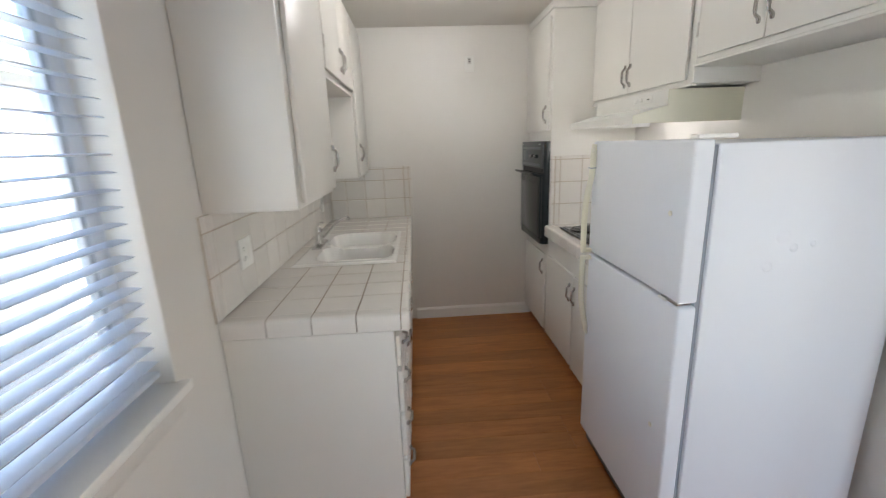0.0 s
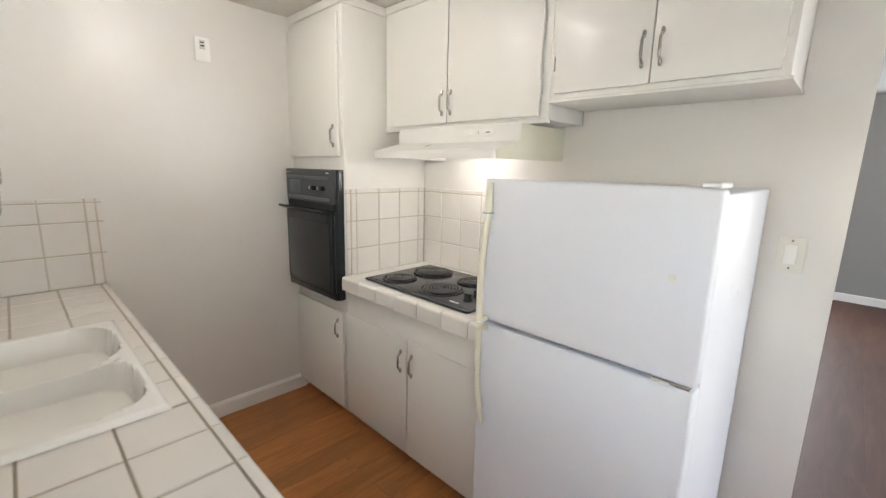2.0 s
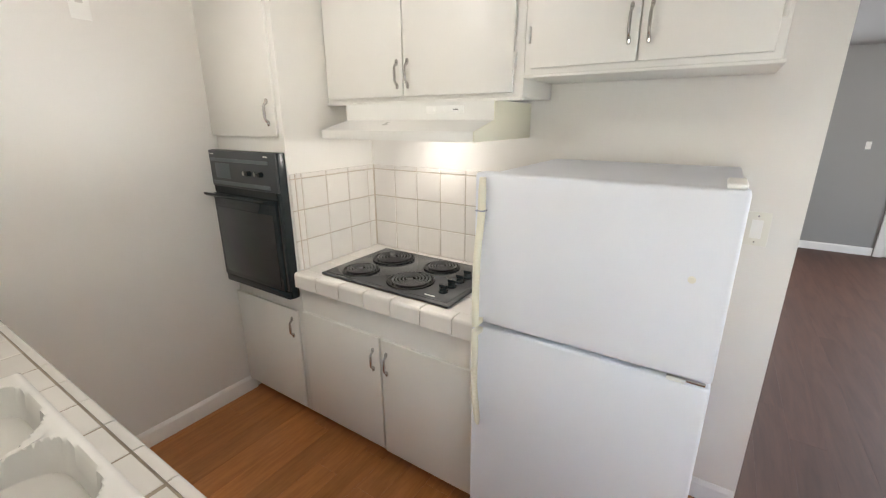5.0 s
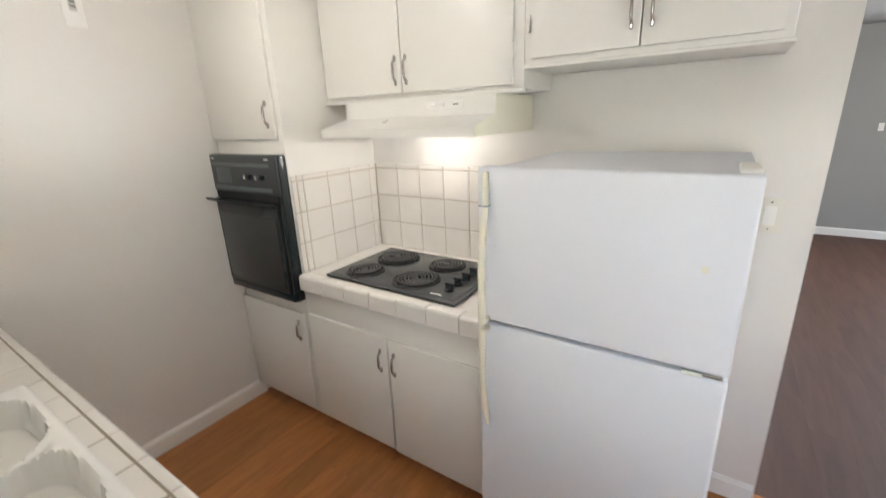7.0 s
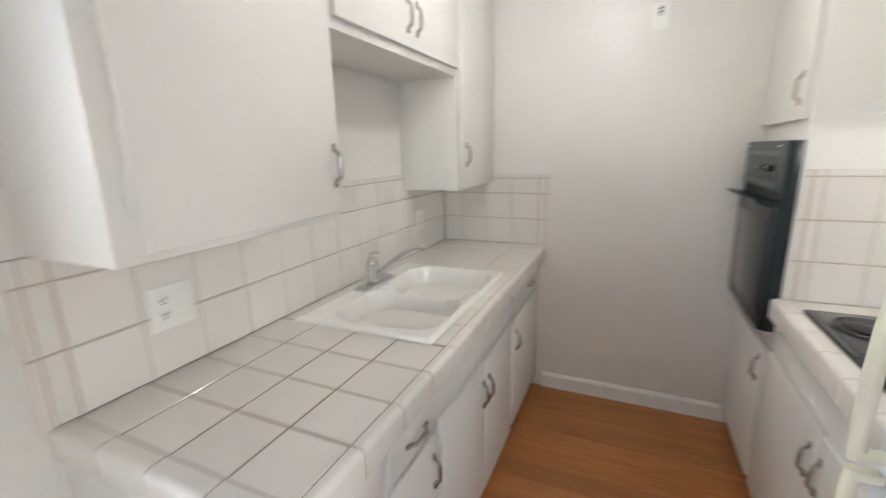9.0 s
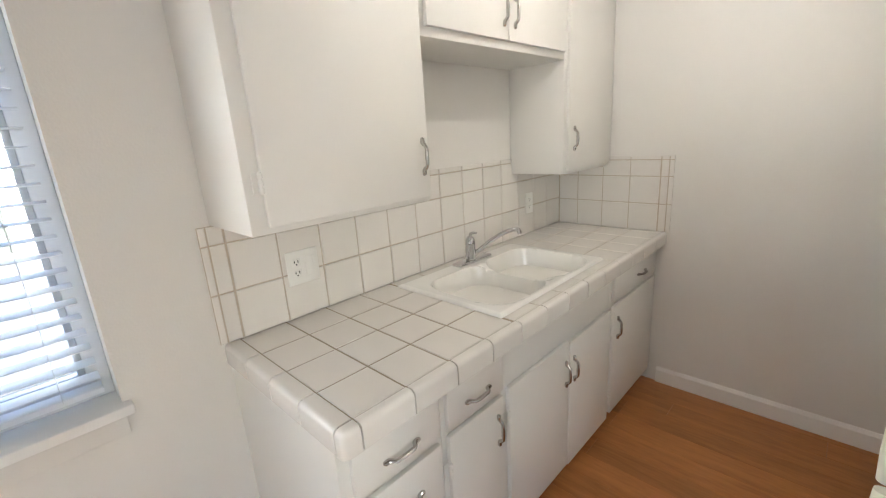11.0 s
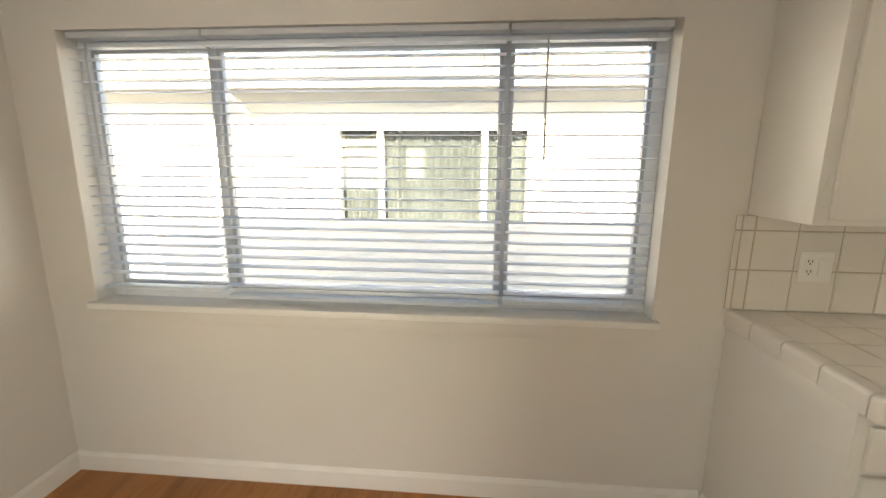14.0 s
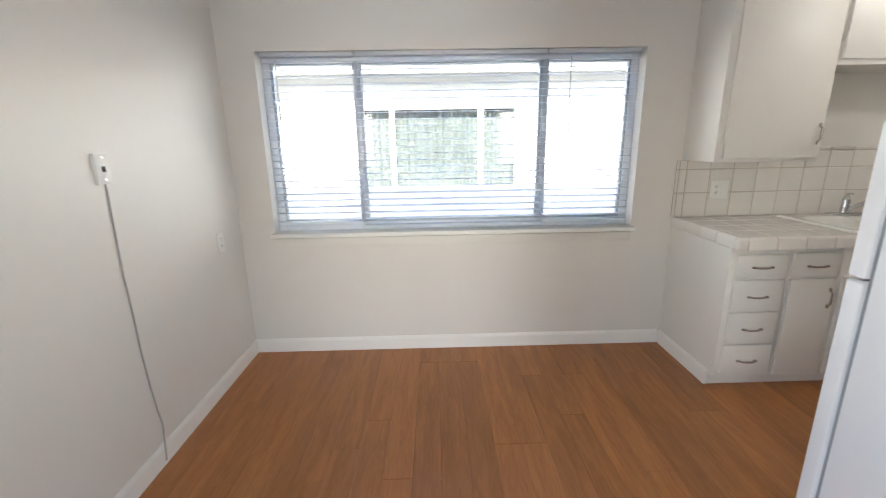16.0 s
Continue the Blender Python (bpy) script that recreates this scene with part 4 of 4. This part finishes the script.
rows_x = [(0.004, 0.158), (0.1625, 0.314), (0.3185, 0.470), (0.4745, 0.626)]
for y0, y1 in runs(0.042, N - 0.002, 0.198, P):
    for x0, x1 in rows_x:
        spans = [(y0, y1, x1)]
        if y1 > SY0 and y0 < SY1:
            inner = SX0 + 0.006 if x0 < SX0 else 0.0
            spans = [(y0, min(y1, SY0 + 0.006), x1), (max(y0, SY1 - 0.006), y1, x1), (max(y0, SY0 + 0.0065), min(y1, SY1 - 0.0065), inner)]
        for p, q, xe in spans:
            if q - p > 0.010 and xe > x0:
                tile(wc, pose((x0 + xe) / 2, (p + q) / 2, CW - 0.007), xe - x0, q - p)
    if y1 > SY0 and y0 < SY1:
        a, b = max(y0, SY0 + 0.0065), min(y1, SY1 - 0.0065)
        if b - a > 0.010:
            tile(wc, pose((SX1 - 0.006 + 0.626) / 2, (a + b) / 2, CW - 0.007), 0.626 - SX1 + 0.006, b - a)
EDGE = {}


def edge_tile(parent, m, length, w, drop):
    key = (round(length, 4), w, drop)
    if key not in EDGE:
        EDGE[key] = cap_mesh(length, w, drop)
    piece("edge_tile", EDGE[key], m, parent)


for y0, y1 in runs(0.042, N - 0.002, 0.198, P):
    edge_tile(wc, pose(TX, (y0 + y1) / 2, CW + 0.001), y1 - y0, 0.0295, 0.066)
for x0, x1 in rows_x:
    edge_tile(wc, pose((x0 + x1) / 2, -0.008, CW + 0.001, 0, 0, -90), x1 - x0, 0.0475, 0.066)
corner = bm_box((0.6305, -0.008, CW - 0.066), (TX, 0.0395, CW + 0.001))
outer = [e for e in corner.edges if all(v.co.z > CW - 0.001 for v in e.verts) and (all(v.co.x > TX - 0.001 for v in e.verts) or all(v.co.y < -0.007 for v in e.verts)) or all(v.co.x > TX - 0.001 and v.co.y < -0.007 for v in e.verts)]
bmesh.ops.bevel(corner, geom=outer, offset=0.015, segments=4, profile=0.5, affect="EDGES")
part("corner_tile", corner, TILE, wc)

# west and north splash
ws = thing("backsplash", (0.004, 1.05, CW), "cream glazed tile backsplash with pale brown grout", "backsplash")
beds(ws, GROUT_PALE, [((0.0005, -0.016, CW + 0.002), (0.0055, 0.631, 1.292)), ((0.0005, 0.6315, CW + 0.002), (0.0055, 1.5555, 1.361)), ((0.0005, 1.556, CW + 0.002), (0.0055, N - 0.001, 1.276)),
                    ((0.006, N - 0.006, CW + 0.002), (0.318, N - 0.0005, 1.276)), ((0.318, N - 0.006, CW + 0.002), (0.670, N - 0.0005, 1.330))])
Q = 0.1558
zrows = [(CW + 0.003, 1.079), (1.0835, 1.232), (1.2365, 1.339), (1.3435, 1.364)]
for y0, y1 in [(-0.015, 0.004), (0.0085, 0.051)] + runs(0.0555, N - 0.008, 0.2115, Q):
    for z0, z1 in zrows:
        if y1 > 1.70:
            z1 = min(z1, 1.275)
        elif y0 < 0.55:
            z1 = min(z1, 1.291)
        if z1 - z0 < 0.01:
            continue
        tile(ws, pose(0.003, (y0 + y1) / 2, (z0 + z1) / 2, 0, 90, 0), z1 - z0, y1 - y0)
for x0, x1 in runs(0.012, 0.606, 0.135, Q) + [(0.6105, 0.645), (0.6495, 0.672)]:
    for z0, z1 in ((CW + 0.003, 1.072), (1.0765, 1.222), (1.2265, 1.311), (1.3155, 1.334)):
        if x1 < 0.33:
            z1 = min(z1, 1.275)
        if z1 - z0 < 0.01:
            continue
        tile(ws, pose((x0 + x1) / 2, N - 0.003, (z0 + z1) / 2, 90, 0, 0), x1 - x0, z1 - z0)

# east counter and splash
CE = 0.900
EF = 1.612
ec = thing("countertop", (1.93, 1.0, CE), "cream glazed tile countertop round the cooktop", "countertop")
part("bed", bm_box((EF + 0.012, 0.432, 0.834), (E - 0.002, 1.519, CE - 0.0018)), GROUT, ec, smooth=False)
for y0, y1 in runs(0.432, 1.519, 0.432 + 0.155, 0.155):
    edge_tile(ec, pose(EF, (y0 + y1) / 2, CE + 0.001, 0, 0, 180), y1 - y0, 0.058, 0.076)
    tile(ec, pose((2.130 + E - 0.006) / 2, (y0 + y1) / 2, CE - 0.007), E - 0.006 - 2.130, y1 - y0)
for x0, x1 in runs(1.672, 2.128, 1.672 + 0.152, 0.152):
    tile(ec, pose((x0 + x1) / 2, (1.385 + 1.515) / 2, CE - 0.007), x1 - x0, 0.130)
    tile(ec, pose((x0 + x1) / 2, (0.436 + 0.650) / 2, CE - 0.007), x1 - x0, 0.214)
es = thing("backsplash", (E - 0.004, 1.0, CE), "cream glazed tile backsplash behind the cooktop", "backsplash")
beds(es, GROUT_PALE, [((E - 0.0055, 0.432, CE + 0.001), (E - 0.0005, 1.516, 1.384)), ((EX + 0.004, 1.5165, CE + 0.001), (E - 0.006, 1.5215, 1.384))])
erows = [(CE + 0.002, 1.050), (1.0545, 1.204), (1.2085, 1.358), (1.3625, 1.384)]
for y0, y1 in runs(0.432, 1.511, 1.511 - 6 * 0.155, 0.155):
    for z0, z1 in erows:
        tile(es, pose(E - 0.003, (y0 + y1) / 2, (z0 + z1) / 2, 0, -90, 0), z1 - z0, y1 - y0)
for x0, x1 in [(EX + 0.003, EX + 0.028)] + runs(EX + 0.0325, E - 0.012, E - 0.062 - 3 * 0.155, 0.155):
    for z0, z1 in erows:
        tile(es, pose((x0 + x1) / 2, 1.519, (z0 + z1) / 2, 90, 0, 0), x1 - x0, z1 - z0)

# ---- floor planks ----
PL, PW = 1.22, 0.13
PLANK = {}


def plank(parent, x0, x1, y0, y1, material, key):
    k = (round(x1 - x0, 3), round(y1 - y0, 4), key)
    if k not in PLANK:
        bm = bmesh.new()
        sx, sy, r = x1 - x0, y1 - y0, 0.0012 if key == "oak" else 0.0001
        r1 = [bm.verts.new((a * sx / 2, b * sy / 2, -0.004)) for a, b in ((-1, -1), (1, -1), (1, 1), (-1, 1))]
        r2 = [bm.verts.new((a * sx / 2, b * sy / 2, -r)) for a, b in ((-1, -1), (1, -1), (1, 1), (-1, 1))]
        r3 = [bm.verts.new((a * (sx / 2 - r), b * (sy / 2 - r), 0)) for a, b in ((-1, -1), (1, -1), (1, 1), (-1, 1))]
        for a, b in ((r1, r2), (r2, r3)):
            for q in range(4):
                bm.faces.new((a[q], a[(q + 1) % 4], b[(q + 1) % 4], b[q]))
        bm.faces.new(r3)
        PLANK[k] = mesh_of("plank", bm, material, smooth=False)
    return piece("plank", PLANK[k], pose((x0 + x1) / 2, (y0 + y1) / 2, 0), parent)


def lay(parent, X0, X1, Y0, Y1, material, key, pw, pl):
    y, row = Y0, 0
    while y < Y1 - 0.01:
        y1 = min(y + pw, Y1)
        x = X0 - random.choice((0.0, 0.2, 0.41, 0.61, 0.81, 1.0)) * pl / 1.22
        while x < X1:
            a, b = max(x, X0), min(x + pl, X1)
            if b - a > 0.03:
                plank(parent, a + 0.0003, b - 0.0003, y + 0.0003, y1 - 0.0003, material, key)
            x += pl
        y, row = y1, row + 1


lay(floor, 0.0, E + 0.07, S, N, FLOOR, "oak", PW, PL)
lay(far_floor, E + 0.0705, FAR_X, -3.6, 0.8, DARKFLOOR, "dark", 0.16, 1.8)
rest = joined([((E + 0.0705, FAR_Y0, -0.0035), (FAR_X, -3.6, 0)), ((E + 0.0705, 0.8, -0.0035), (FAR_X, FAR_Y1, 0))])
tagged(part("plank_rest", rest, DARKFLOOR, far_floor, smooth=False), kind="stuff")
